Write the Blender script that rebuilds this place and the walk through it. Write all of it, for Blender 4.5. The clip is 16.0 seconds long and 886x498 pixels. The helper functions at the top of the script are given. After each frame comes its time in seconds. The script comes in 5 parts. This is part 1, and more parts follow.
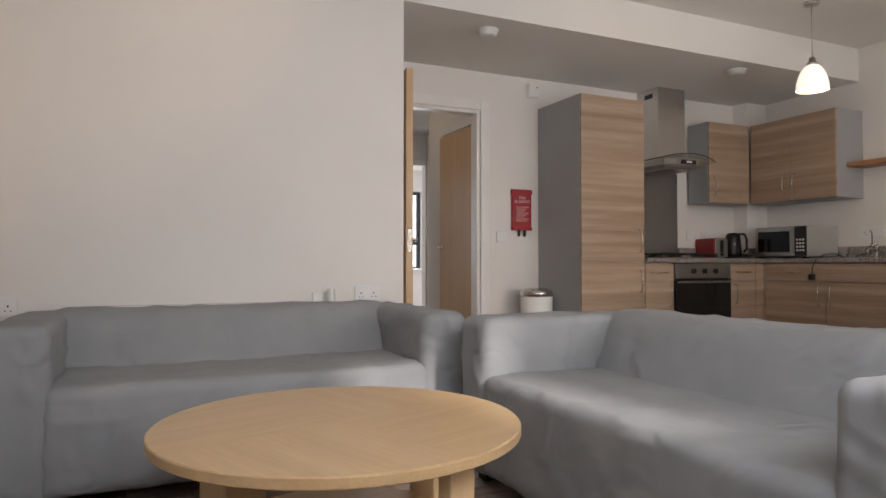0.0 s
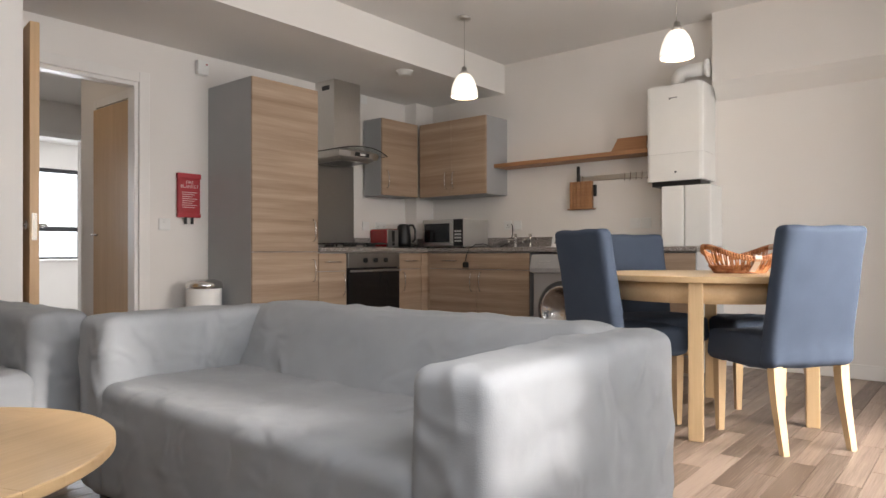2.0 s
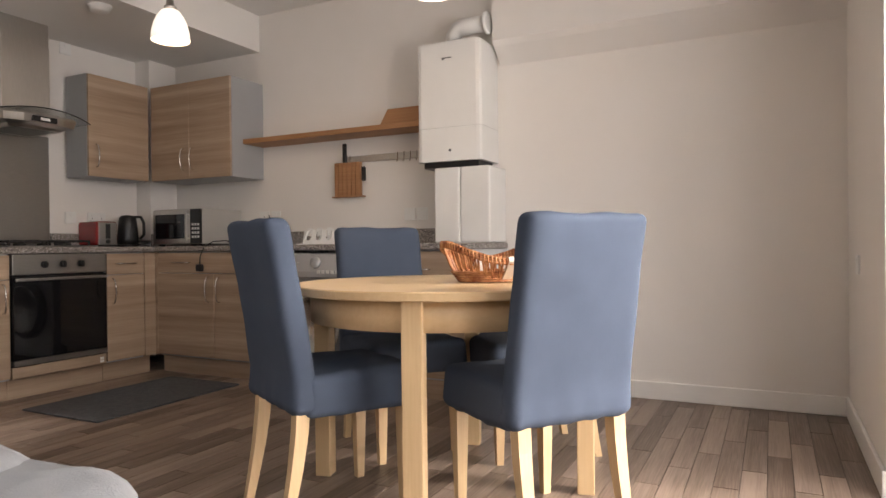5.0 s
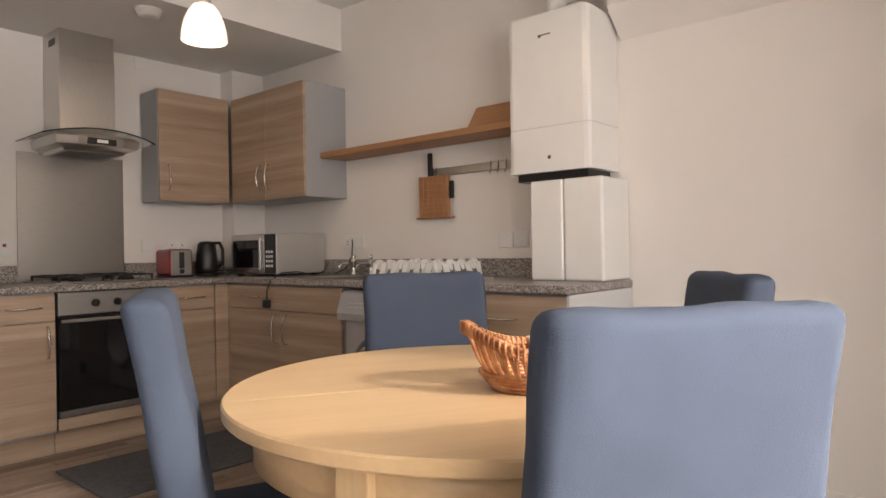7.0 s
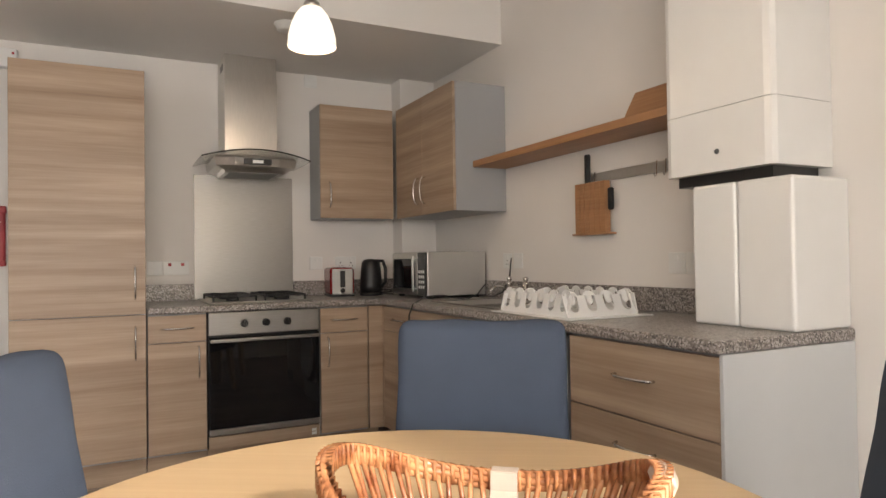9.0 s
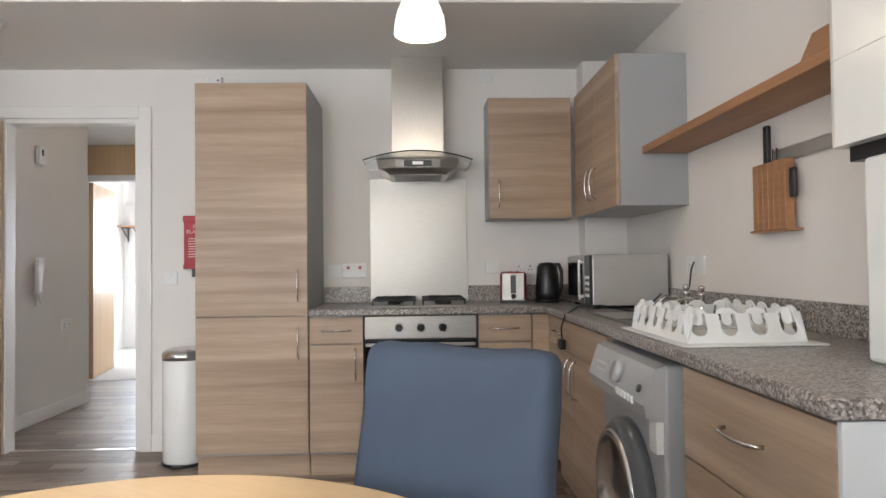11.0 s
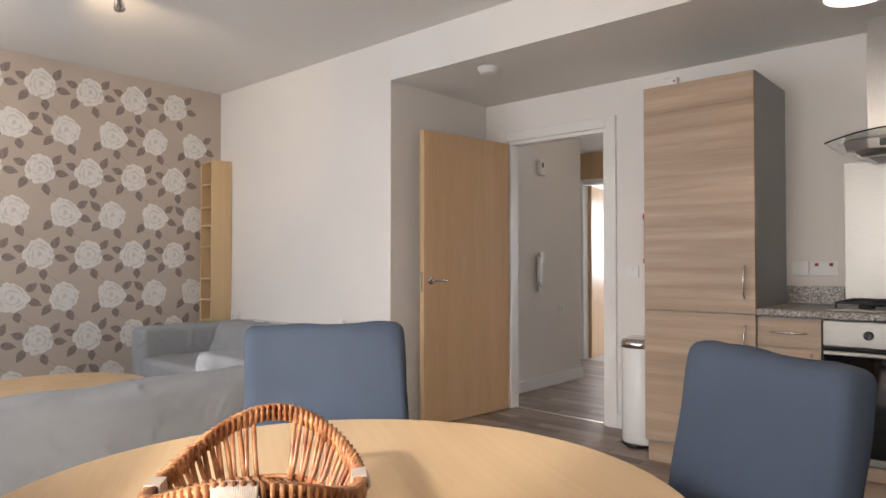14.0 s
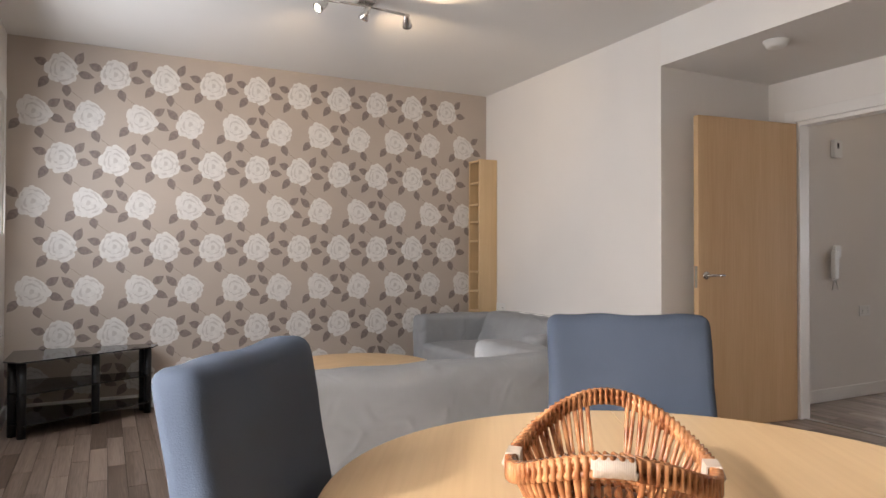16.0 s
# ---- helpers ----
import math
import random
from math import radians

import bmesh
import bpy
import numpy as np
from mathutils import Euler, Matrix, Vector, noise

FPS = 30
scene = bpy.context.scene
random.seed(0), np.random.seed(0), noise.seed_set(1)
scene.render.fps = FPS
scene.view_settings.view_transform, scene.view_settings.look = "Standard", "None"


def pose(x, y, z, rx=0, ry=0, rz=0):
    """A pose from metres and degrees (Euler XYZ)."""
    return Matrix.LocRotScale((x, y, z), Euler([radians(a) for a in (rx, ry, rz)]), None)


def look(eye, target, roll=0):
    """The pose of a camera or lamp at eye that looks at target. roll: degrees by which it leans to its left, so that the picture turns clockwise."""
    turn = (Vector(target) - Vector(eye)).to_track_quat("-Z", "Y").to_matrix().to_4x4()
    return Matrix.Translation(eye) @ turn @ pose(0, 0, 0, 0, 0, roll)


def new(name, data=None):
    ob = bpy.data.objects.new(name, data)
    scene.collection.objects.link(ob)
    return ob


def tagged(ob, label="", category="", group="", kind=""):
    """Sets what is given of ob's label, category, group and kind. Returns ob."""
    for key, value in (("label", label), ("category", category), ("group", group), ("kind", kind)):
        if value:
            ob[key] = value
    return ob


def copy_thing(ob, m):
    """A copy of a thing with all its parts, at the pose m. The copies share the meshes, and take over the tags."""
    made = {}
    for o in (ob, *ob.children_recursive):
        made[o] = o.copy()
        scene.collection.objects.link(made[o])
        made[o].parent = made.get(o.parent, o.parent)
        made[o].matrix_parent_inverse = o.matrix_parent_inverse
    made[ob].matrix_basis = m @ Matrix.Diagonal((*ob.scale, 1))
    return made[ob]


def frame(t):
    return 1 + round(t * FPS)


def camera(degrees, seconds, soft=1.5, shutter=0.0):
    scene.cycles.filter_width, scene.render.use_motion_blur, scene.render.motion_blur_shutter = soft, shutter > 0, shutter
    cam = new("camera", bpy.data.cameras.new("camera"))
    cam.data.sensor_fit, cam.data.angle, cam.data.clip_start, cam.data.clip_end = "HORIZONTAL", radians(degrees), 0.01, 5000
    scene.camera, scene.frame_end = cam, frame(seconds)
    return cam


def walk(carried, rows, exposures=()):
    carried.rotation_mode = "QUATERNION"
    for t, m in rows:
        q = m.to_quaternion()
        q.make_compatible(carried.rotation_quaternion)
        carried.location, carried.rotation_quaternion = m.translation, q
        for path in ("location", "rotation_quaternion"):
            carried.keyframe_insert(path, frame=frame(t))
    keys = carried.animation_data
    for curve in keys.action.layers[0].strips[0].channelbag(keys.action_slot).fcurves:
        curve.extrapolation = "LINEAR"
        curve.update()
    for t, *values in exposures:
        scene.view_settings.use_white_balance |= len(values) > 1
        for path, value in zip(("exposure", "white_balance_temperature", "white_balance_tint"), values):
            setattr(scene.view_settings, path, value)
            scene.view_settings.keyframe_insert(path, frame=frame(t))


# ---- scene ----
cam = camera(68.1, 16.0)
PATH = [
    (0, (0.311, -0.037, 0.852), (1.142, 1.782, 0.898), 0.0),
    (0.5, (0.344, -0.018, 0.865), (1.38, 1.692, 0.899), -0.0),
    (1, (0.388, -0.037, 0.865), (1.61, 1.547, 0.891), 0.0),
    (1.5, (0.451, -0.06, 0.862), (1.838, 1.381, 0.881), -0.1),
    (2, (0.545, -0.094, 0.861), (2.08, 1.189, 0.871), -0.1),
    (2.5, (0.69, -0.122, 0.847), (2.343, 1.005, 0.852), -0.2),
    (3, (0.86, -0.129, 0.829), (2.606, 0.847, 0.829), -0.2),
    (3.5, (1.09, -0.103, 0.837), (2.885, 0.779, 0.827), -0.3),
    (4, (1.347, -0.069, 0.826), (3.165, 0.765, 0.82), -0.4),
    (6.5, (2.646, 0.095, 1.025), (4.26, 1.277, 1.02), -1.0),
    (7, (2.879, 0.151, 1.048), (4.394, 1.457, 1.052), -1.0),
    (7.5, (3.106, 0.18, 1.074), (4.502, 1.611, 1.089), -1.0),
    (8, (3.336, 0.199, 1.1), (4.585, 1.76, 1.123), -1.0),
    (8.5, (3.535, 0.248, 1.122), (4.625, 1.924, 1.15), -0.9),
    (9.7, (3.975, 0.215, 1.128), (4.575, 2.122, 1.168), -0.8),
    (11, (4.47, 0.398, 1.13), (4.54, 2.396, 1.179), -0.7),
    (11.5, (4.607, 0.464, 1.14), (4.413, 2.454, 1.18), -0.6),
    (12, (4.716, 0.508, 1.151), (4.256, 2.454, 1.193), -0.5),
    (12.5, (4.775, 0.499, 1.154), (4.072, 2.371, 1.204), -0.3),
    (13, (4.852, 0.456, 1.149), (3.896, 2.212, 1.195), -0.2),
    (13.5, (4.89, 0.407, 1.143), (3.721, 2.029, 1.184), -0.1),
    (14, (4.893, 0.38, 1.138), (3.567, 1.876, 1.176), -0.0),
    (14.5, (4.868, 0.358, 1.135), (3.409, 1.725, 1.167), 0.1),
    (15, (4.842, 0.332, 1.132), (3.258, 1.553, 1.16), 0.2),
    (15.5, (4.815, 0.302, 1.124), (3.127, 1.375, 1.152), 0.4),
    (16, (4.822, 0.255, 1.124), (3.043, 1.17, 1.148), 0.1),
]
EXPOSURES = [(0, -0.4, 6500, 14), (1.8, -0.15, 6400, 12), (4, -0.2, 6550, 14), (7, -0.15, 6900, 17), (8.5, -0.1, 6950, 14), (11, 0.2, 6000, 9), (12.3, 0.28, 6000, 8), (13.2, 0.15, 6350, 12), (14, -0.08, 6400, 13), (16, -0.22, 6500, 14)]
walk(cam, [(t, look(eye, target, roll)) for t, eye, target, roll in PATH], EXPOSURES)

# ---- light ----
world = bpy.data.worlds.new("sky")
scene.world = world
world.use_nodes = True
wn = world.node_tree
sky = wn.nodes.new("ShaderNodeTexSky")
sky.sky_type = "NISHITA"
sky.sun_disc = False
sky.sun_elevation = radians(26)
sky.sun_rotation = radians(173)
wn.links.new(sky.outputs[0], wn.nodes["Background"].inputs[0])
wn.nodes["Background"].inputs[1].default_value = 0.12

sun = new("sun", bpy.data.lights.new("sun", "SUN"))
sun.data.energy, sun.data.angle, sun.data.color = 3.6, radians(4), (1.0, 0.94, 0.86)
sun.matrix_world = look((0.12, -1.0, 0.5), (0, 0, 0))


def window_light(name, x0, x1, z0, z1, y, watts, color, way):
    lamp = new(name, bpy.data.lights.new(name, "AREA"))
    lamp.data.shape, lamp.data.size, lamp.data.size_y = "RECTANGLE", x1 - x0, z1 - z0
    lamp.data.energy, lamp.data.color = watts, color
    c = Vector(((x0 + x1) / 2, y, (z0 + z1) / 2))
    lamp.matrix_world = look(c, c + Vector((0, way, -0.15)))
    return lamp


SKYCOL = (0.90, 0.95, 1.0)
window_light("daylight_patio", 2.75, 4.5, 0.1, 2.1, -0.80, 54, (1.0, 0.96, 0.91), 1)
# lamp added room-side of the blind, standing in for daylight through its fabric
window_light("lounge_fill", 0.05, 1.5, 0.95, 2.1, -0.315, 50, SKYCOL, 1)
window_light("daylight_bedroom", 3.3, 4.5, 0.75, 2.05, 9.9, 80, SKYCOL, -1)
window_light("daylight_bathroom", 0.5, 1.6, 0.9, 2.0, 9.9, 70, SKYCOL, -1)


def bulb(name, p, watts, size=0.03, color=(1.0, 0.78, 0.55)):
    lamp = new(name, bpy.data.lights.new(name, "POINT"))
    lamp.data.energy, lamp.data.shadow_soft_size, lamp.data.color = watts, size, color
    lamp.location = p
    return lamp


# ---- materials ----
def mat(name, color, rough=0.6, metal=0.0, vary=0.06, scale=8.0, bump=0.0, bscale=60.0, stretch=(1, 1, 1), color2=None, spec=0.5, crease=0.0):
    """A surface whose colour drifts at two scales, with fine relief."""
    m = bpy.data.materials.new(name)
    m.use_nodes = True
    t = m.node_tree
    b = t.nodes["Principled BSDF"]
    b.inputs["Roughness"].default_value, b.inputs["Metallic"].default_value = rough, metal
    b.inputs["Specular IOR Level"].default_value = spec
    co = t.nodes.new("ShaderNodeTexCoord")
    mp = t.nodes.new("ShaderNodeMapping")
    mp.inputs["Scale"].default_value = stretch
    t.links.new(co.outputs["Object"], mp.inputs[0])
    n1 = t.nodes.new("ShaderNodeTexNoise")
    n1.inputs["Scale"].default_value, n1.inputs["Detail"].default_value = scale, 6
    t.links.new(mp.outputs[0], n1.inputs[0])
    ramp = t.nodes.new("ShaderNodeValToRGB")
    c2 = color2 or [max(0, c * (1 - 2 * vary)) for c in color]
    ramp.color_ramp.elements[0].position, ramp.color_ramp.elements[1].position = 0.3, 0.7
    ramp.color_ramp.elements[0].color = (*c2, 1)
    ramp.color_ramp.elements[1].color = (*color, 1)
    t.links.new(n1.outputs[0], ramp.inputs[0])
    t.links.new(ramp.outputs[0], b.inputs["Base Color"])
    if bump:
        n2 = t.nodes.new("ShaderNodeTexNoise")
        n2.inputs["Scale"].default_value, n2.inputs["Detail"].default_value = bscale, 4
        t.links.new(mp.outputs[0], n2.inputs[0])
        bp = t.nodes.new("ShaderNodeBump")
        bp.inputs["Strength"].default_value, bp.inputs["Distance"].default_value = bump, 0.01
        t.links.new(n2.outputs[0], bp.inputs["Height"])
        if crease:
            wv = t.nodes.new("ShaderNodeTexNoise")
            wv.noise_type = "RIDGED_MULTIFRACTAL"
            wv.inputs["Scale"].default_value, wv.inputs["Detail"].default_value = 6.5, 2
            wv.inputs["Distortion"].default_value = 1.2
            t.links.new(mp.outputs[0], wv.inputs[0])
            b2 = t.nodes.new("ShaderNodeBump")
            b2.inputs["Strength"].default_value, b2.inputs["Distance"].default_value = crease, 0.022
            t.links.new(wv.outputs[0], b2.inputs["Height"])
            t.links.new(b2.outputs[0], bp.inputs["Normal"])
        t.links.new(bp.outputs[0], b.inputs["Normal"])
    return m


def speckle(name, colors, scale, rough=0.35):
    """Granite-like laminate: cells of several tones."""
    m = bpy.data.materials.new(name)
    m.use_nodes = True
    t = m.node_tree
    b = t.nodes["Principled BSDF"]
    b.inputs["Roughness"].default_value = rough
    co = t.nodes.new("ShaderNodeTexCoord")
    v = t.nodes.new("ShaderNodeTexVoronoi")
    v.inputs["Scale"].default_value = scale
    t.links.new(co.outputs["Object"], v.inputs[0])
    sep = t.nodes.new("ShaderNodeSeparateColor")
    t.links.new(v.outputs["Color"], sep.inputs[0])
    ramp = t.nodes.new("ShaderNodeValToRGB")
    ramp.color_ramp.interpolation = "CONSTANT"
    for i, c in enumerate(colors):
        e = ramp.color_ramp.elements[i] if i < 2 else ramp.color_ramp.elements.new(i / len(colors))
        e.position, e.color = i / len(colors), (*c, 1)
    t.links.new(sep.outputs[0], ramp.inputs[0])
    t.links.new(ramp.outputs[0], b.inputs["Base Color"])
    return m


def wood(name, light, dark, along="x", rough=0.45, fine=1.0, piece=0.0, bands=0.5, islands=False):
    """Grain stretched along one axis: broad bands with fine streaks on them; piece: how much each piece differs."""
    m = bpy.data.materials.new(name)
    m.use_nodes = True
    t = m.node_tree
    b = t.nodes["Principled BSDF"]
    b.inputs["Roughness"].default_value = rough
    co = t.nodes.new("ShaderNodeTexCoord")
    mp = t.nodes.new("ShaderNodeMapping")
    s = {"x": (0.35, 10, 10), "y": (10, 0.35, 10), "z": (10, 10, 0.35)}[along]
    mp.inputs["Scale"].default_value = [k * fine for k in s]
    info = t.nodes.new("ShaderNodeObjectInfo")
    add = t.nodes.new("ShaderNodeVectorMath")
    add.operation = "ADD"
    sc = t.nodes.new("ShaderNodeVectorMath")
    sc.operation = "SCALE"
    sc.inputs["Scale"].default_value = 37.0 if piece else 0.0
    cmb = t.nodes.new("ShaderNodeCombineXYZ")
    chance = info.outputs["Random"]
    if islands:
        chance = t.nodes.new("ShaderNodeNewGeometry").outputs["Random Per Island"]
    for i in range(3):
        t.links.new(chance, cmb.inputs[i])
    t.links.new(cmb.outputs[0], sc.inputs[0])
    t.links.new(co.outputs["Object"], add.inputs[0])
    t.links.new(sc.outputs[0], add.inputs[1])
    t.links.new(add.outputs[0], mp.inputs[0])
    n1 = t.nodes.new("ShaderNodeTexNoise")
    n1.inputs["Scale"].default_value, n1.inputs["Detail"].default_value = 1.0, 3
    n1.inputs["Distortion"].default_value = 0.15
    n2 = t.nodes.new("ShaderNodeTexNoise")
    n2.inputs["Scale"].default_value, n2.inputs["Detail"].default_value = 9.0, 5
    for n in (n1, n2):
        t.links.new(mp.outputs[0], n.inputs[0])
    mx = t.nodes.new("ShaderNodeMix")
    mx.inputs["Factor"].default_value = 1 - bands
    t.links.new(n1.outputs[0], mx.inputs[2])
    t.links.new(n2.outputs[0], mx.inputs[3])
    val = mx.outputs[0]
    if piece:
        ma = t.nodes.new("ShaderNodeMath")
        ma.operation = "MULTIPLY_ADD"
        ma.inputs[1].default_value, ma.inputs[2].default_value = piece, -piece / 2
        t.links.new(chance, ma.inputs[0])
        ad = t.nodes.new("ShaderNodeMath")
        t.links.new(val, ad.inputs[0])
        t.links.new(ma.outputs[0], ad.inputs[1])
        val = ad.outputs[0]
    ramp = t.nodes.new("ShaderNodeValToRGB")
    ramp.color_ramp.elements[0].position, ramp.color_ramp.elements[1].position = 0.32, 0.68
    ramp.color_ramp.elements[0].color, ramp.color_ramp.elements[1].color = (*dark, 1), (*light, 1)
    t.links.new(val, ramp.inputs[0])
    t.links.new(ramp.outputs[0], b.inputs["Base Color"])
    bp = t.nodes.new("ShaderNodeBump")
    bp.inputs["Strength"].default_value, bp.inputs["Distance"].default_value = 0.08, 0.004
    t.links.new(n2.outputs[0], bp.inputs["Height"])
    t.links.new(bp.outputs[0], b.inputs["Normal"])
    return m


def glow(name, color, strength):
    m = bpy.data.materials.new(name)
    m.use_nodes = True
    b = m.node_tree.nodes["Principled BSDF"]
    b.inputs["Base Color"].default_value = (*color, 1)
    b.inputs["Emission Color"].default_value = (*color, 1)
    b.inputs["Emission Strength"].default_value = strength
    return m


def glass(name, color, rough=0.02):
    m = bpy.data.materials.new(name)
    m.use_nodes = True
    b = m.node_tree.nodes["Principled BSDF"]
    b.inputs["Base Color"].default_value = (*color, 1)
    b.inputs["Transmission Weight"].default_value = 1.0
    b.inputs["Roughness"].default_value, b.inputs["IOR"].default_value = rough, 1.45
    return m


M_WALL = mat("wall_paint", (0.80, 0.77, 0.735), 0.85, vary=0.02, scale=1.6, bump=0.05, bscale=180)
M_CEIL = mat("ceiling_paint", (0.80, 0.78, 0.75), 0.9, vary=0.02, scale=1.2, bump=0.04, bscale=150)
M_TRIM = mat("gloss_trim_paint", (0.82, 0.80, 0.77), 0.4, vary=0.02, scale=4)
M_PAPER = mat("wallpaper_ground", (0.54, 0.465, 0.40), 0.75, vary=0.04, scale=3, bump=0.05, bscale=120)
M_FLOWER = mat("wallpaper_flower", (0.80, 0.78, 0.75), 0.7, vary=0.05, scale=25)
M_PETAL = mat("wallpaper_petal_line", (0.66, 0.63, 0.60), 0.7, vary=0.05, scale=25)
M_LEAF = mat("wallpaper_leaf", (0.31, 0.255, 0.23), 0.7, vary=0.15, scale=40)
M_STEM = mat("wallpaper_stem", (0.36, 0.30, 0.25), 0.7, vary=0.1, scale=40)
M_CAB = wood("cabinet_oak_laminate", (0.50, 0.38, 0.275), (0.265, 0.18, 0.12), "x", 0.42, fine=1.3, bands=0.75)
M_CABY = wood("cabinet_oak_laminate_side", (0.50, 0.38, 0.275), (0.265, 0.18, 0.12), "y", 0.42, fine=1.3, bands=0.75)
M_GREY = mat("grey_carcass_laminate", (0.36, 0.37, 0.38), 0.45, vary=0.03, scale=3)
M_SILVERSIDE = mat("pale_end_panel", (0.62, 0.64, 0.65), 0.5, vary=0.03, scale=3)
M_DOOR = wood("door_veneer", (0.62, 0.42, 0.235), (0.52, 0.33, 0.17), "z", 0.4, fine=1.0)
M_BEECH = wood("beech_veneer", (0.68, 0.49, 0.28), (0.60, 0.41, 0.22), "x", 0.35, fine=0.9)
M_BEECHZ = wood("beech_solid", (0.68, 0.50, 0.29), (0.60, 0.42, 0.23), "z", 0.4, fine=1.5)
M_COFFEE = wood("oak_veneer_top", (0.66, 0.46, 0.25), (0.55, 0.36, 0.18), "x", 0.38, fine=1.4)
M_COFFEE2 = wood("oak_veneer_top_cross", (0.66, 0.46, 0.25), (0.55, 0.36, 0.18), "y", 0.38, fine=1.4)
M_SHELF = wood("oak_shelf", (0.42, 0.22, 0.10), (0.28, 0.13, 0.055), "y", 0.5, fine=1.2)
M_FLOOR = wood("vinyl_plank", (0.33, 0.25, 0.20), (0.12, 0.082, 0.06), "x", 0.38, fine=2.0, piece=0.34)
M_FLOORFAR = wood("vinyl_plank_far", (0.33, 0.25, 0.20), (0.12, 0.082, 0.06), "x", 0.38, fine=2.0, piece=0.34, islands=True)
M_FLOORBASE = mat("floor_joint", (0.10, 0.07, 0.05), 0.7)
M_CARPET = mat("pale_carpet", (0.55, 0.52, 0.49), 0.95, vary=0.1, scale=60, bump=0.3, bscale=300)
M_STEEL = mat("brushed_steel", (0.62, 0.60, 0.57), 0.30, 1.0, vary=0.05, scale=30, bump=0.03, bscale=80, stretch=(12, 12, 0.6))
M_STEELH = mat("brushed_steel_sheet", (0.34, 0.33, 0.315), 0.36, 1.0, vary=0.05, scale=30, bump=0.03, bscale=80, stretch=(0.6, 12, 12))
M_CHROME = mat("satin_chrome", (0.72, 0.71, 0.69), 0.22, 1.0, vary=0.03)
M_WORK = speckle("granite_laminate", [(0.10, 0.09, 0.085), (0.24, 0.21, 0.19), (0.34, 0.31, 0.29), (0.48, 0.45, 0.43), (0.20, 0.18, 0.165)], 190, 0.3)
M_BLACK = mat("black_plastic", (0.012, 0.012, 0.013), 0.35, vary=0.1)
M_BLACKGLASS = mat("black_oven_glass", (0.008, 0.008, 0.009), 0.04, vary=0.05)
M_SMOKE = mat("smoked_glass_shelf", (0.010, 0.010, 0.011), 0.06, vary=0.05)
M_IRON = mat("cast_iron", (0.02, 0.02, 0.02), 0.6, vary=0.1, bump=0.1)
M_WHITE = mat("white_plastic", (0.80, 0.80, 0.78), 0.35, vary=0.02)
M_ENAMEL = mat("white_enamel", (0.82, 0.82, 0.80), 0.22, vary=0.015)
M_RED = mat("red_toaster_paint", (0.30, 0.014, 0.016), 0.25, vary=0.05)
M_BLANKET = mat("red_vinyl_pouch", (0.42, 0.025, 0.035), 0.45, vary=0.1, scale=20, bump=0.2, bscale=30)
M_INK = mat("pale_print", (0.70, 0.55, 0.53), 0.6)
M_SOFA = mat("grey_cotton_sofa", (0.34, 0.35, 0.36), 0.92, vary=0.07, scale=4, bump=0.16, bscale=420, spec=0.2, crease=0.55)
M_BLUE = mat("blue_chair_cover", (0.070, 0.091, 0.132), 0.9, vary=0.07, scale=5, bump=0.14, bscale=380, spec=0.2)
M_WICKER = mat("varnished_wicker", (0.60, 0.29, 0.13), 0.22, vary=0.25, scale=30, color2=(0.20, 0.055, 0.018))
M_STRAP = mat("pale_leather_strap", (0.55, 0.46, 0.38), 0.6, vary=0.1, scale=20)
M_MAT = mat("grey_kitchen_mat", (0.10, 0.105, 0.115), 0.95, vary=0.2, scale=40, bump=0.3, bscale=250)
M_WMGREY = mat("silver_washer_enamel", (0.52, 0.53, 0.545), 0.3, 0.4, vary=0.03)
M_WMDARK = mat("dark_washer_trim", (0.10, 0.105, 0.11), 0.3, vary=0.05)
M_SHADE = glow("lit_glass_shade", (1.0, 0.90, 0.76), 1.1)
M_SPOT = glow("lit_spot", (1.0, 0.85, 0.62), 6.0)
M_PANE = glass("window_glass", (1, 1, 1))
M_HOODGLASS = glass("hood_glass", (0.90, 0.94, 0.93))
M_FRAME = mat("dark_window_frame", (0.03, 0.032, 0.036), 0.4, vary=0.05)
M_BACK = glow("overcast_backdrop", (0.93, 0.96, 1.0), 2.0)
M_BLIND = mat("white_blind_fabric", (0.78, 0.76, 0.72), 0.8, vary=0.03, bump=0.05, bscale=300)


# ---- mesh tools ----
def finish(name, bm, material, parent=None, smooth=False, at=None):
    me = bpy.data.meshes.new(name)
    bmesh.ops.recalc_face_normals(bm, faces=bm.faces)
    if smooth:
        for f in bm.faces:
            f.smooth = True
    bm.to_mesh(me)
    bm.free()
    for mm in (material if isinstance(material, (list, tuple)) else [material]):
        me.materials.append(mm)
    ob = new(name, me)
    if parent is not None:
        ob.parent = parent
    if at is not None:
        ob.matrix_basis = at
    return ob


def add_box(bm, lo, hi, bevel=0.0, seg=2, m=None):
    c = [(a + b) / 2 for a, b in zip(lo, hi)]
    s = [abs(b - a) for a, b in zip(lo, hi)]
    r = bmesh.ops.create_cube(bm, size=1.0, matrix=Matrix.Translation(c) @ Matrix.Diagonal((*s, 1)))
    vs = r["verts"]
    if bevel:
        es = list({e for v in vs for e in v.link_edges})
        r = bmesh.ops.bevel(bm, geom=es, offset=bevel, segments=seg, affect="EDGES", profile=0.5)
        vs = r["verts"]
        vs = list({v for f in r["faces"] for v in f.verts} | set(vs))
    if m is not None:
        bmesh.ops.transform(bm, matrix=m, verts=vs)
    return vs


def boxes(name, material, items, parent=None, bevel=0.0, seg=2, smooth=False):
    bm = bmesh.new()
    for lo, hi in items:
        add_box(bm, lo, hi, bevel, seg)
    return finish(name, bm, material, parent, smooth)


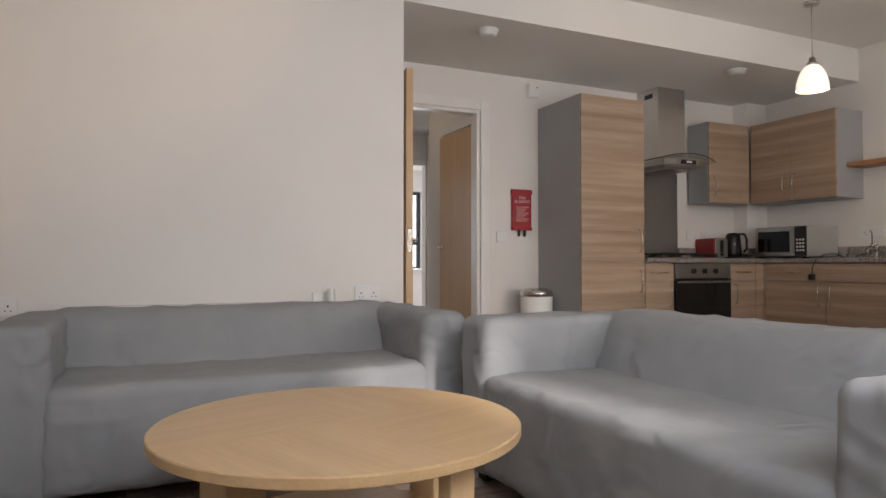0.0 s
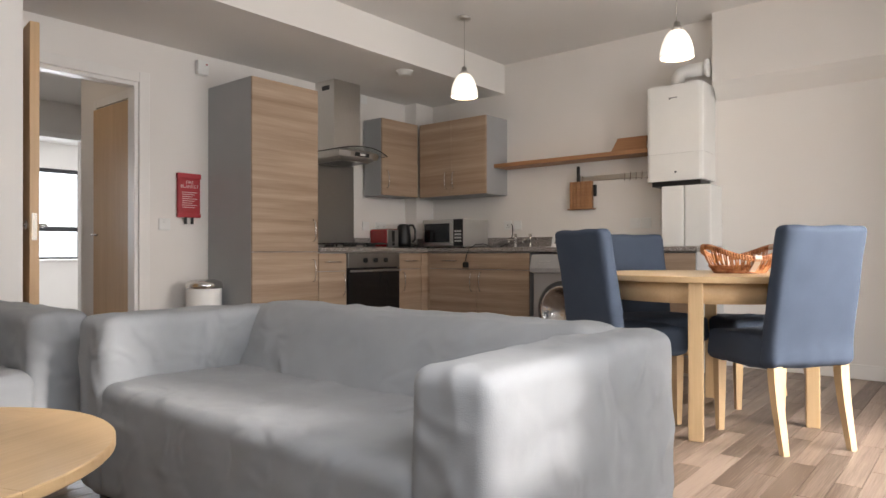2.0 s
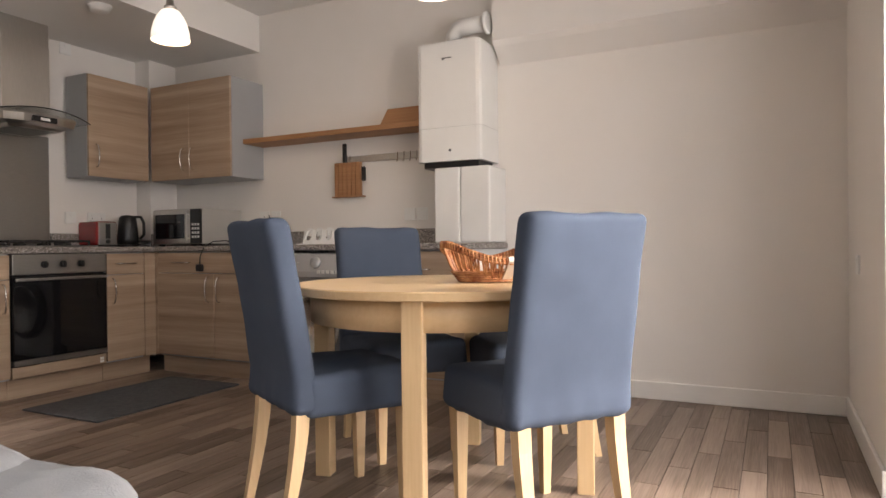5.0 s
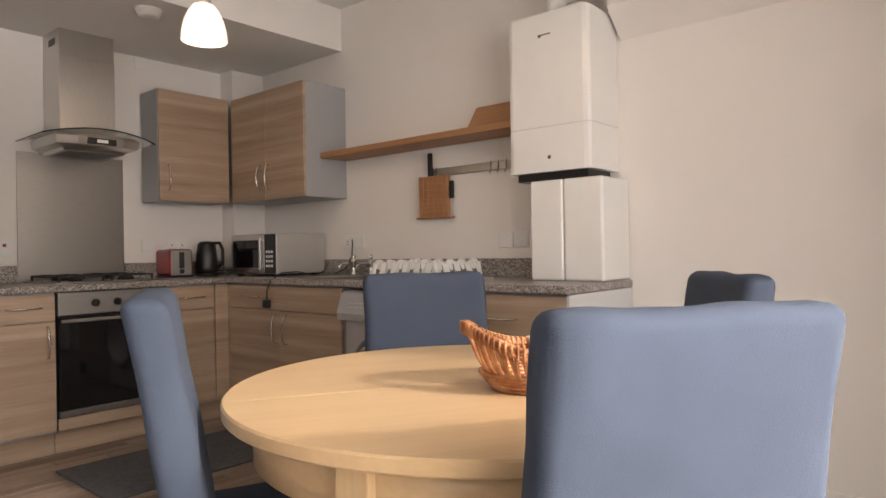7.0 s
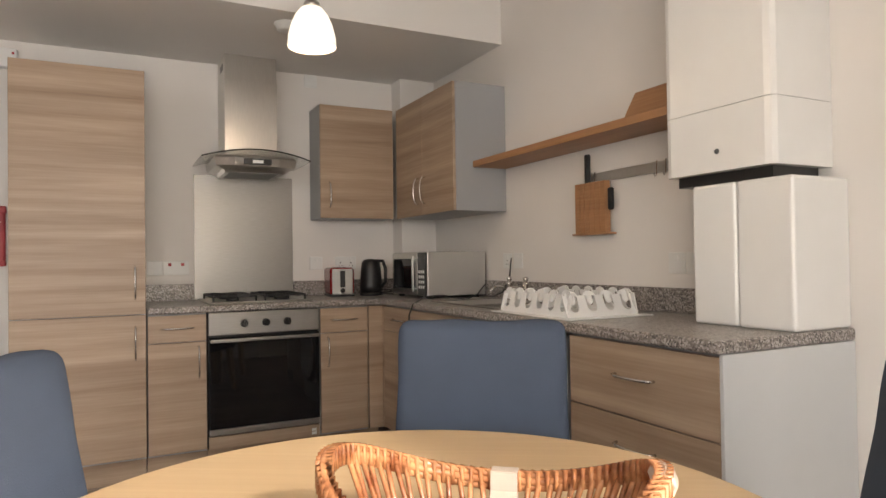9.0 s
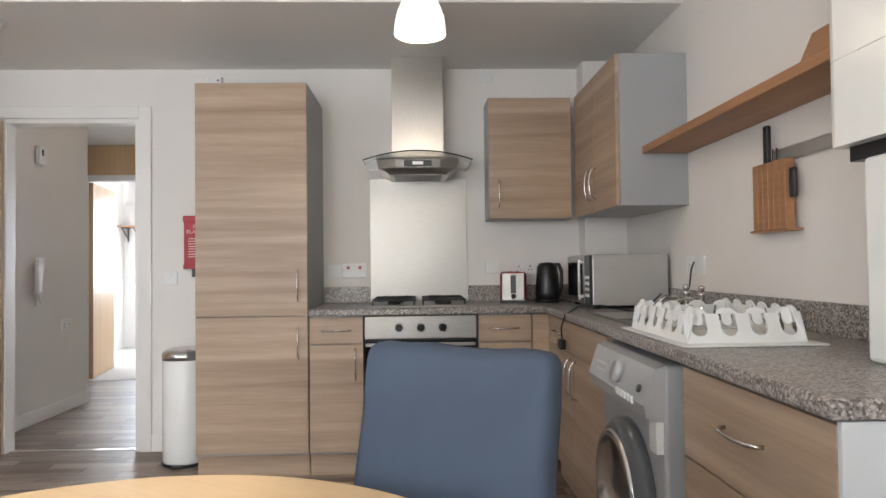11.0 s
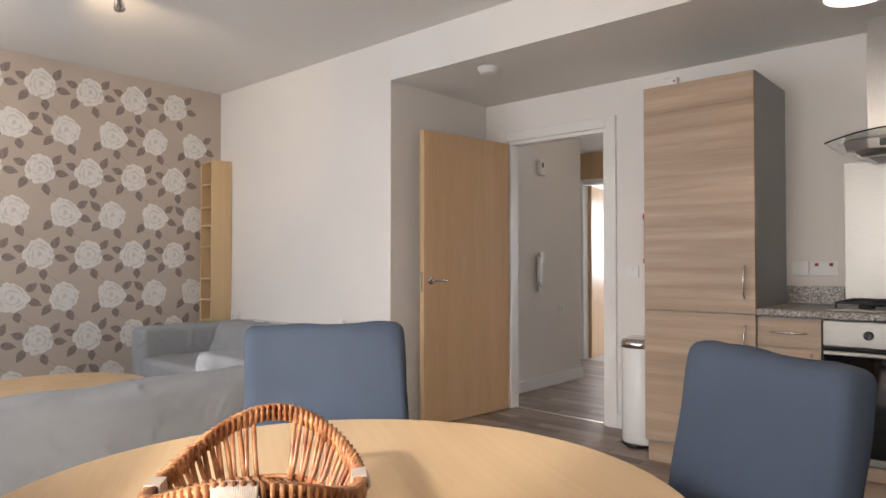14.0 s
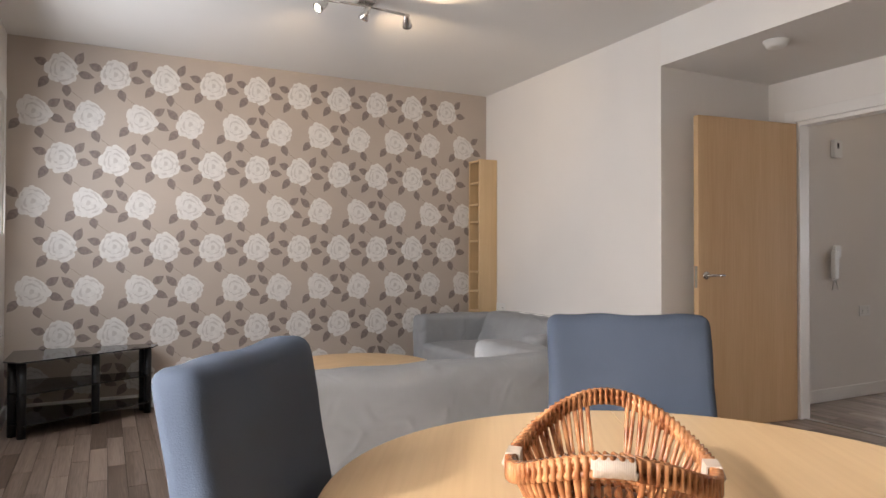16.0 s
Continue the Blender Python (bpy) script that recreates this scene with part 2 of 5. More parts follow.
def lathe(bm, profile, center=(0, 0, 0), n=32):
    rings = []
    for r, z in profile:
        rings.append([bm.verts.new((center[0] + r * math.cos(2 * math.pi * i / n), center[1] + r * math.sin(2 * math.pi * i / n), center[2] + z)) for i in range(n)])
    for a, b in zip(rings, rings[1:]):
        for i in range(n):
            bm.faces.new((a[i], a[(i + 1) % n], b[(i + 1) % n], b[i]))
    for ring, r in ((rings[0], profile[0][0]), (rings[-1], profile[-1][0])):
        if r > 1e-5:
            bm.faces.new(ring)
    bmesh.ops.remove_doubles(bm, verts=bm.verts, dist=1e-6)


def turned(name, material, profile, parent=None, center=(0, 0, 0), n=32, at=None):
    bm = bmesh.new()
    lathe(bm, profile, center, n)
    ob = finish(name, bm, material, parent, True, at)
    return ob


def add_tube(bm, pts, r, n=8):
    pts = [Vector(p) for p in pts]
    rings = []
    for i, p in enumerate(pts):
        d = (pts[min(i + 1, len(pts) - 1)] - pts[max(i - 1, 0)]).normalized()
        u = d.orthogonal().normalized() if i == 0 else (u - d * u.dot(d)).normalized()
        w = d.cross(u)
        rings.append([bm.verts.new(p + (u * math.cos(2 * math.pi * k / n) + w * math.sin(2 * math.pi * k / n)) * r) for k in range(n)])
    for a, b in zip(rings, rings[1:]):
        for k in range(n):
            bm.faces.new((a[k], a[(k + 1) % n], b[(k + 1) % n], b[k]))
    bm.faces.new(rings[0])
    bm.faces.new(rings[-1])


def tube(name, material, paths, r, parent=None, n=8):
    bm = bmesh.new()
    for p in paths:
        add_tube(bm, p, r, n)
    return finish(name, bm, material, parent, True)


def thing(name, m, label, category, group=""):
    e = new(name)
    e.empty_display_size = 0.1
    e.matrix_basis = m
    return tagged(e, label, category, group)


def arc_handle(parent, p, length, axis, out, r=0.005):
    """A bowed bar handle centred on p, along axis, standing out."""
    a, o, c = Vector(axis), Vector(out), Vector(p)
    pts = [c - a * length / 2, c - a * length * 0.48 + o * 0.016]
    for k in range(1, 8):
        s = -0.46 + 0.92 * k / 8
        pts.append(c + a * length * s + o * (0.022 + 0.012 * math.cos(math.pi * s)))
    pts += [c + a * length * 0.48 + o * 0.016, c + a * length / 2]
    return tube("handle", M_CHROME, [pts], r, parent, 8)


# ---- structure ----
XW, XE, YS, YL, YB, ZC, ZS, XD = -0.55, 5.745, -0.36, 3.48, 4.545, 2.655, 2.378, 1.668
T = 0.30


def structure(name, material, items, label="", bevel=0.0):
    return tagged(boxes(name, material, items, None, bevel), label, "", "", "structure")


DX0, DX1, DH = 1.88, 2.725, 2.07
structure("wall_west", M_WALL, [((XW - 0.2, YS - T, 0), (XW, YL, ZC))], "wall carrying the flowered wallpaper")
structure("wall_lounge", M_WALL, [((XW - 0.2, YL, 0), (XD, YB, ZC))], "plain white painted lounge wall")
structure("wall_kitchen", M_WALL, [((XD, YB, 0), (DX0, YB + 0.1, ZC)), ((DX1, YB, 0), (XE, YB + 0.1, ZC)), ((DX0, YB, DH), (DX1, YB + 0.1, ZC))], "white painted kitchen wall with a doorway")
structure("wall_east", M_WALL, [((XE, YS - T, 0), (XE + 0.2, YB + 0.1, ZC))], "warm white painted wall behind the sink run")
structure("pipe_boxing", M_WALL, [((XE - 0.26, YB - 0.16, 0.95), (XE, YB, ZS))], "white boxed-in pipe column in the kitchen corner", 0.004)
P0, P1, L0, L1 = 2.75, 4.54, 0.0, 2.0
structure("wall_south", M_WALL, [((XW, YS - T, 0), (L0, YS, ZC)), ((L1, YS - T, 0), (P0, YS, ZC)), ((P1, YS - T, 0), (XE, YS, ZC)),
                                 ((L0, YS - T, 0), (L1, YS, 0.85)), ((L0, YS - T, 2.1), (L1, YS, ZC)), ((P0, YS - T, 2.1), (P1, YS, ZC))], "white window wall with deep reveals")
structure("ceiling", M_CEIL, [((XW - 0.2, YS - T, ZC), (XE + 0.2, YL, ZC + 0.15))], "white painted lounge ceiling")
structure("ceiling_kitchen", M_CEIL, [((XD, YL, ZS), (XE, YB, ZC + 0.1))], "lowered white kitchen ceiling")
bm = bmesh.new()
ends = [[bm.verts.new((x, y, z)) for x, z in ((5.61, ZC), (5.61, 2.135), (5.635, 2.105), (XE, 2.01), (XE, ZC))] for y in (YS, 1.505)]
for i in range(5):
    bm.faces.new((ends[0][i], ends[0][(i + 1) % 5], ends[1][(i + 1) % 5], ends[1][i]))
for e in ends:
    bm.faces.new(e)
tagged(finish("bulkhead", bm, M_WALL), "white boxed bulkhead with a sloping underside beside the flue", "", "", "structure")
floor = structure("floor", M_FLOORBASE, [((XW - 0.2, YS - T, -0.12), (XE + 0.2, YB + 0.1, -0.004)), ((0.5, YB + 0.1, -0.12), (3.4, 7.2, -0.004))], "brown wood-look vinyl strip floor")
# hall and the rooms past it
structure("wall_hall_left", M_WALL, [((1.5, YB + 0.1, 0), (1.62, 6.12, 2.4)), ((0.5, 6.0, 0), (1.5, 6.12, 2.4))], "white hall wall with entry phone")
structure("wall_hall_right", M_WALL, [((2.87, YB + 0.1, 0), (2.97, 5.9, 2.4)), ((2.97, 5.8, 0), (3.5, 5.9, 2.4)), ((3.4, 5.9, 0), (3.5, 7.2, 2.4))], "white hall wall")
structure("wall_hall_end", M_WALL, [((0.4, 7.2, 0), (1.05, 7.3, 2.4)), ((1.85, 7.2, 0), (2.62, 7.3, 2.4)), ((3.38, 7.2, 0), (5.6, 7.3, 2.4)), ((1.05, 7.2, 2.03), (1.85, 7.3, 2.4)), ((2.62, 7.2, 2.03), (3.38, 7.3, 2.4))], "white hall end wall with two doorways")
structure("wall_hall_far_left", M_WALL, [((0.4, 6.0, 0), (0.5, 7.2, 2.4))], "white hall wall")
structure("ceiling_hall", M_CEIL, [((0.3, YB + 0.1, 2.4), (5.7, 10.2, 2.5))], "white hall ceiling")
bulb("hall_lamp", (2.3, 5.6, 2.25), 1.5, 0.08)
structure("floor_bedroom", M_CARPET, [((0.2, 7.2, -0.1), (5.7, 10.2, 0.0))], "pale carpet")
structure("wall_rooms_between", M_WALL, [((2.15, 7.3, 0), (2.25, 10.0, 2.4))], "white wall between two rooms")
structure("wall_rooms_left", M_WALL, [((0.1, 7.2, 0), (0.2, 10.0, 2.4))], "white wall")
structure("wall_rooms_right", M_WALL, [((5.6, 7.2, 0), (5.7, 10.0, 2.4))], "white wall")
structure("wall_rooms_far", M_WALL, [((0.1, 10.0, 0), (0.5, 10.2, 2.4)), ((1.6, 10.0, 0), (3.3, 10.2, 2.4)), ((4.5, 10.0, 0), (5.7, 10.2, 2.4)), ((0.5, 10.0, 0), (1.6, 10.2, 0.9)), ((0.5, 10.0, 2.0), (1.6, 10.2, 2.4)), ((3.3, 10.0, 0), (4.5, 10.2, 0.75)), ((3.3, 10.0, 2.05), (4.5, 10.2, 2.4))], "white wall with windows")
structure("backdrop", M_BACK, [((-1.0, 10.9, 0.2), (6.5, 10.95, 3.2))], "pale overcast sky beyond the far windows")

# skirtings and door trim
SK = 0.10
structure("baseboard", M_TRIM, [((XW, YL - 0.015, 0), (XD, YL, SK)), ((XW, YS, 0), (XW + 0.015, YL - 0.015, SK)), ((XE - 0.015, YS + 0.015, 0), (XE, 1.47, SK)), ((P1, YS, 0), (XE, YS + 0.015, SK)), ((L1, YS, 0), (P0, YS + 0.015, SK)),
                                ((XW + 0.015, YS, 0), (L1, YS + 0.015, SK)), ((XD, YL, 0), (XD + 0.015, YB, SK)), ((DX1 + 0.075, YB - 0.015, 0), (3.28, YB, SK)),
                                ((1.62, YB + 0.1, 0), (1.635, 6.12, SK)), ((0.5, 6.12, 0), (1.635, 6.135, SK)), ((1.85 + 0.07, 7.185, 0), (2.55, 7.2, SK)), ((3.385, 5.9, 0), (3.4, 7.18, SK)), ((2.855, 5.62, 0), (2.87, 5.9, SK))], "white gloss skirting board", 0.004)
AW = 0.075
structure("door_trim", M_TRIM, [((DX0 - AW, YB - 0.018, 0), (DX0, YB, DH + AW)), ((DX1, YB - 0.018, 0), (DX1 + AW, YB, DH + AW)), ((DX0, YB - 0.018, DH), (DX1, YB, DH + AW)),
                                ((DX0, YB, 0), (DX0 + 0.028, YB + 0.1, DH)), ((DX1 - 0.028, YB, 0), (DX1, YB + 0.1, DH)), ((DX0 + 0.028, YB, DH - 0.028), (DX1 - 0.028, YB + 0.1, DH)),
                                ((1.05 - 0.06, 7.182, 0), (1.05, 7.2, 2.09)), ((1.85, 7.182, 0), (1.91, 7.2, 2.09)), ((1.05, 7.182, 2.03), (1.85, 7.2, 2.09)),
                                ((2.56, 7.182, 0), (2.62, 7.2, 2.09)), ((3.38, 7.182, 0), (3.395, 7.2, 2.09)), ((2.62, 7.182, 2.03), (3.38, 7.2, 2.09)), ((2.852, 5.55, 0), (2.87, 5.615, 2.115)), ((2.852, 4.78, 2.05), (2.87, 5.55, 2.115))], "white painted door lining and architrave", 0.003)
structure("door_overpanel", M_DOOR, [((0.99, 7.184, 2.092), (1.91, 7.2, 2.398))], "wood veneer panel above the hall door", 0.002)
structure("door_threshold", M_CHROME, [((DX0 + 0.028, YB + 0.03, 0.0), (DX1 - 0.028, YB + 0.07, 0.006))], "metal threshold strip")


def window_unit(name, x0, x1, z0, z1, y, cols, transom=None, label="dark-framed double-glazed window"):
    w = tagged(new(name), label, "", "", "structure")
    f = 0.055
    it = [((x0, y, z0), (x0 + f, y + 0.06, z1)), ((x1 - f, y, z0), (x1, y + 0.06, z1)), ((x0 + f, y, z1 - f), (x1 - f, y + 0.06, z1)), ((x0 + f, y, z0), (x1 - f, y + 0.06, z0 + f))]
    for k in range(1, cols):
        xc = x0 + (x1 - x0) * k / cols
        it.append(((xc - 0.05, y, z0 + f), (xc + 0.05, y + 0.06, z1 - f)))
    if transom:
        it.append(((x0 + f, y + 0.002, transom - 0.035), (x1 - f, y + 0.058, transom + 0.035)))
    boxes("frame", M_FRAME, it, w, 0.004)
    g = boxes("pane", M_PANE, [((x0 + f, y + 0.026, z0 + f), (x1 - f, y + 0.032, z1 - f))], w)
    g.visible_shadow = False
    return w


window_unit("window_1", P0, P1, 0.02, 2.1, YS - 0.26, 2, None, "dark-framed glazed patio doors")
window_unit("window_2", L0, L1, 0.85, 2.1, YS - 0.26, 2)
window_unit("window_3", 3.3, 4.5, 0.75, 2.05, 10.05, 1, 1.2)
window_unit("window_4", 0.5, 1.6, 0.9, 2.0, 10.05, 1)
structure("window_sill", M_TRIM, [((L0 - 0.03, YS - 0.2, 0.85), (L1 + 0.03, YS + 0.03, 0.875)), ((3.25, 9.95, 0.75), (4.55, 10.05, 0.775))], "white window sill", 0.004)
structure("ground", mat("paving_outside", (0.30, 0.29, 0.27), 0.9, vary=0.15, scale=2), [((-60, -70, -0.35), (70, YS - T - 0.01, -0.2))], "grey paving outside")


# ---- kitchen units ----
FY, FX, ZT = 3.955, 5.165, 0.90
YK0, YK1, YK2, YK3 = 1.48, 2.13, 2.84, 3.93


def front(parent, lo, hi, material, name="door"):
    return boxes(name, material, [(lo, hi)], parent, 0.0025, 2)


def unit_back(name, x0, x1, z0, z1, label, doors, side=M_GREY, depth=0.585, fy=FY):
    """A unit against the kitchen wall; doors: rows of (z0, z1, kind, handle x, handle z)."""
    w = thing(name, pose(x0, fy, 0), label, "cabinet")
    boxes("body", side, [((0.0015, 0.019, z0), (x1 - x0 - 0.0015, depth, z1))], w, 0.002)
    for a, b, kind, hx, hz in doors:
        d = front(w, (0.003, 0, a + 0.002), (x1 - x0 - 0.003, 0.018, b - 0.002), M_CAB, kind)
        if kind == "door":
            arc_handle(w, (hx, 0, hz), 0.17, (0, 0, 1), (0, -1, 0))
        else:
            arc_handle(w, (hx, 0, hz), 0.16, (1, 0, 0), (0, -1, 0))
    return w


tall = unit_back("tall_cabinet", 3.262, 3.865, 0.12, 2.13, "tall oak-look fridge housing with grey sides", [(0.13, 0.866, "door", 0.55, 0.72), (0.866, 2.13, "door", 0.55, 1.03)])
boxes("plinth", M_CAB, [((0.0, 0.05, 0), (0.6, 0.07, 0.12))], tall)
u1 = unit_back("base_cabinet", 3.867, 4.160, 0.12, 0.86, "oak-look base cabinet with drawer and bow handles", [(0.71, 0.855, "drawer", 0.146, 0.785), (0.13, 0.71, "door", 0.25, 0.60)])
u2 = unit_back("base_cabinet", 4.780, 5.074, 0.12, 0.86, "oak-look base cabinet with drawer and bow handles", [(0.71, 0.855, "drawer", 0.146, 0.785), (0.13, 0.71, "door", 0.045, 0.60)])
for u, wdt in ((u1, 0.293), (u2, 0.37)):
    boxes("plinth", M_CAB, [((0.0, 0.05, 0), (wdt, 0.07, 0.12))], u)
boxes("corner_post", M_CAB, [((0.297, 0.0, 0.125), (0.386, 0.018, 0.857)), ((0.387, -0.024, 0.125), (0.404, 0.018, 0.857))], u2, 0.002)

# built-under oven
ov = thing("built_in_oven", pose(4.163, FY, 0), "stainless built-under oven with black glass door", "oven")
OW = 0.612
boxes("body", M_BLACK, [((0.004, 0.02, 0.13), (OW - 0.004, 0.6, 0.86))], ov)
boxes("plinth", M_CAB, [((0, 0.05, 0), (OW, 0.07, 0.118))], ov)
boxes("base_panel", M_CAB, [((0.003, 0.0, 0.125), (OW - 0.003, 0.018, 0.19))], ov, 0.002)
boxes("control_panel", M_STEELH, [((0.003, -0.012, 0.735), (OW - 0.003, 0.018, 0.857))], ov, 0.004)
boxes("door", M_BLACKGLASS, [((0.006, -0.014, 0.232), (OW - 0.006, 0.016, 0.725))], ov, 0.004)
boxes("door_strip", M_STEELH, [((0.006, -0.018, 0.198), (OW - 0.006, 0.014, 0.230))], ov, 0.004)
boxes("grip_bar", M_STEELH, [((0.01, -0.040, 0.697), (OW - 0.01, -0.024, 0.716)), ((0.04, -0.026, 0.70), (0.06, -0.012, 0.713)), ((OW - 0.06, -0.026, 0.70), (OW - 0.04, -0.012, 0.713))], ov, 0.004)
boxes("sticker", M_WHITE, [((OW - 0.05, -0.0012, 0.135 + 0.02 * k), (OW - 0.022, 0.0005, 0.151 + 0.02 * k)) for k in range(2)], ov)
for k, kx in enumerate((0.19, 0.306, 0.422)):
    bm = bmesh.new()
    lathe(bm, [(0.0, 0), (0.021, 0), (0.019, 0.016), (0.017, 0.018), (0, 0.018)], n=24)
    add_box(bm, (-0.0045, -0.019, 0.014), (0.0045, 0.019, 0.028), 0.002)
    finish("knob", bm, M_BLACK, ov, False, pose(kx, -0.012, 0.795, 90, 0, 12 * k))

# worktop, one L of laminate with a rounded front edge
wt = thing("worktop", pose(0, 0, 0), "grey-brown granite-look laminate worktop", "worktop")
boxes("slab", M_WORK, [((3.867, FY - 0.02, 0.862), (XE, YB, ZT)), ((FX - 0.02, 1.465, 0.8622), (XE, FY - 0.0215, ZT - 0.0002))], wt, 0.010, 3)
for piece in [((3.867, YB - 0.018, ZT), (4.155, YB, 1.0)), ((4.77, YB - 0.018, ZT), (XE - 0.26, YB, 1.0)), ((XE - 0.018, 1.852, ZT), (XE, YB - 0.16, 1.0)), ((XE - 0.26, YB - 0.178, ZT), (XE - 0.018, YB - 0.16, 1.0))]:
    boxes("upstand", M_WORK, [piece], wt, 0.002)


def unit_side(name, y0, y1, label, parts):
    """A unit on the sink run, facing -x; parts: (y0, y1, z0, z1, kind, handle y, handle z)."""
    w = thing(name, pose(FX, y0, 0), label, "cabinet")
    boxes("body", M_GREY, [((0.019, 0.0015, 0.12), (0.57, y1 - y0 - 0.0015, 0.86))], w, 0.002)
    boxes("plinth", M_CABY, [((0.05, 0, 0), (0.07, y1 - y0, 0.12))], w)
    for a, b, c, d, kind, hy, hz in parts:
        front(w, (0, a + 0.002, c + 0.002), (0.018, b - 0.002, d - 0.002), M_CABY, kind)
        arc_handle(w, (0, hy, hz), 0.17, (0, 0, 1) if kind == "door" else (0, 1, 0), (-1, 0, 0))
    return w


L = YK3 - YK2
unit_side("sink_cabinet", YK2, YK3, "oak-look sink cabinet with two doors and bow handles", [(0, L / 2, 0.13, 0.71, "door", L / 2 - 0.05, 0.6), (L / 2, L, 0.13, 0.71, "door", L / 2 + 0.05, 0.6), (0, L, 0.71, 0.855, "drawer", L * 0.78, 0.785)])
L = YK1 - YK0
dr = unit_side("drawer_cabinet", YK0, YK1, "oak-look drawer cabinet with pale end panel", [(0, L, 0.62, 0.855, "drawer", L / 2, 0.75), (0, L, 0.13, 0.62, "drawer", L * 0.5, 0.53)])
boxes("end_panel", M_SILVERSIDE, [((0.0, -0.012, 0), (0.578, 0.001, 0.861))], dr, 0.002)

# wall units
wc = thing("wall_cabinet", pose(4.882, 4.27, 1.40), "oak-look wall cabinet with grey side", "cabinet")
boxes("body", M_GREY, [((0, 0.019, 0), (0.5, 0.244, 0.725))], wc, 0.002)
front(wc, (0.002, 0, 0.002), (0.497, 0.018, 0.723), M_CAB)
arc_handle(wc, (0.06, 0, 0.15), 0.16, (0, 0, 1), (0, -1, 0))
wc2 = thing("wall_cabinet", pose(5.40, 3.45, 1.40), "two-door oak-look wall cabinet with grey end", "cabinet")
boxes("body", M_GREY, [((0.019, 0, 0), (0.344, 0.82, 0.725))], wc2, 0.002)
front(wc2, (0, 0.002, 0.002), (0.018, 0.411, 0.723), M_CABY)
front(wc2, (0, 0.414, 0.002), (0.018, 0.818, 0.723), M_CABY)
arc_handle(wc2, (0, 0.375, 0.15), 0.16, (0, 0, 1), (-1, 0, 0))
arc_handle(wc2, (0, 0.47, 0.15), 0.16, (0, 0, 1), (-1, 0, 0))

# steel splashback, hob, hood
sp = thing("splashback", pose(4.158, YB - 0.008, ZT), "brushed stainless splashback panel behind the hob", "splashback")
boxes("sheet", M_STEELH, [((0, 0, 0.002), (0.61, 0.006, 0.775))], sp, 0.001)
hob = thing("gas_hob", pose(4.17, 3.99, ZT), "stainless gas hob with black pan supports", "hob")
boxes("plate", M_STEELH, [((0, 0, 0), (0.58, 0.5, 0.010))], hob, 0.004)
for bx, by, br in ((0.15, 0.14, 0.035), (0.43, 0.14, 0.045), (0.15, 0.37, 0.045), (0.43, 0.37, 0.03)):
    turned("burner", M_IRON, [(0, 0), (br, 0), (br, 0.012), (br * 0.8, 0.02), (0, 0.02)], hob, (bx, by, 0.010), 20)
for gx in (0.15, 0.43):
    bm = bmesh.new()
    for s in (-1, 1):
        add_box(bm, (gx + s * 0.115 - 0.005, 0.04, 0.032), (gx + s * 0.115 + 0.005, 0.47, 0.042), 0.002)
    for y in (0.04, 0.255, 0.46):
        add_box(bm, (gx - 0.115, y, 0.033), (gx + 0.115, y + 0.010, 0.043), 0.002)
    for y in (0.14, 0.37):
        for a in range(4):
            m = pose(gx, y, 0.036, 0, 0, 45 + 90 * a)
            add_box(bm, (0.03, -0.004, -0.004), (0.11, 0.004, 0.01), 0.002, m=m)
    for s in (-1, 1):
        for y in (0.045, 0.46):
            add_box(bm, (gx + s * 0.115 - 0.005, y, 0.008), (gx + s * 0.115 + 0.005, y + 0.01, 0.034))
    finish("pan_support", bm, M_IRON, hob)

hd = thing("cooker_hood", pose(4.463, YB, 1.625), "stainless chimney cooker hood with curved glass canopy", "cooker hood")
bm = bmesh.new()
add_box(bm, (-0.156, -0.262, 0.135), (0.156, -0.003, 0.60), 0.003)
finish("chimney", bm, M_STEEL, hd)
boxes("flue_cover", M_STEEL, [((-0.1535, -0.2595, 0.60), (0.1535, -0.003, ZS - 1.627))], hd, 0.002)
boxes("vent_slot", M_BLACK, [((-0.1550, -0.20, 0.665), (-0.1530, -0.10, 0.705))], hd)
bm = bmesh.new()
rr = []
for z, w2, y0 in ((0.030, 0.165, -0.385), (0.045, 0.18, -0.40), (0.060, 0.225, -0.44), (0.105, 0.235, -0.455), (0.118, 0.22, -0.45)):
    rr.append([bm.verts.new(p) for p in ((-w2, -0.02, z), (w2, -0.02, z), (w2, y0 + 0.035, z), (w2 * 0.55, y0, z), (-w2 * 0.55, y0, z), (-w2, y0 + 0.035, z))])
for a, b in zip(rr, rr[1:]):
    for i in range(6):
        bm.faces.new((a[i], a[(i + 1) % 6], b[(i + 1) % 6], b[i]))
bm.faces.new(rr[0])
bm.faces.new(rr[-1])
finish("motor_housing", bm, M_STEEL, hd)
boxes("display", M_BLACK, [((-0.078, -0.460, 0.066), (0.078, -0.440, 0.100))], hd, 0.002)
boxes("buttons", M_WHITE, [((-0.030, -0.4625, 0.074), (0.030, -0.459, 0.092))], hd)
boxes("filter_grille", mat("grey_filter_mesh", (0.25, 0.25, 0.25), 0.4, 0.8), [((-0.14, -0.35, 0.029), (0.14, -0.06, 0.036))], hd)
bm = bmesh.new()
NG = 16
top, bot = [], []
for i in range(NG + 1):
    s = -1 + 2 * i / NG
    x, z = 0.31 * s, 0.150 - 0.045 * s * s
    yf = -0.50 + 0.05 * s * s
    top.append([bm.verts.new((x, -0.02, z)), bm.verts.new((x, yf, z))])
    bot.append([bm.verts.new((x, -0.02, z - 0.006)), bm.verts.new((x, yf, z - 0.006))])
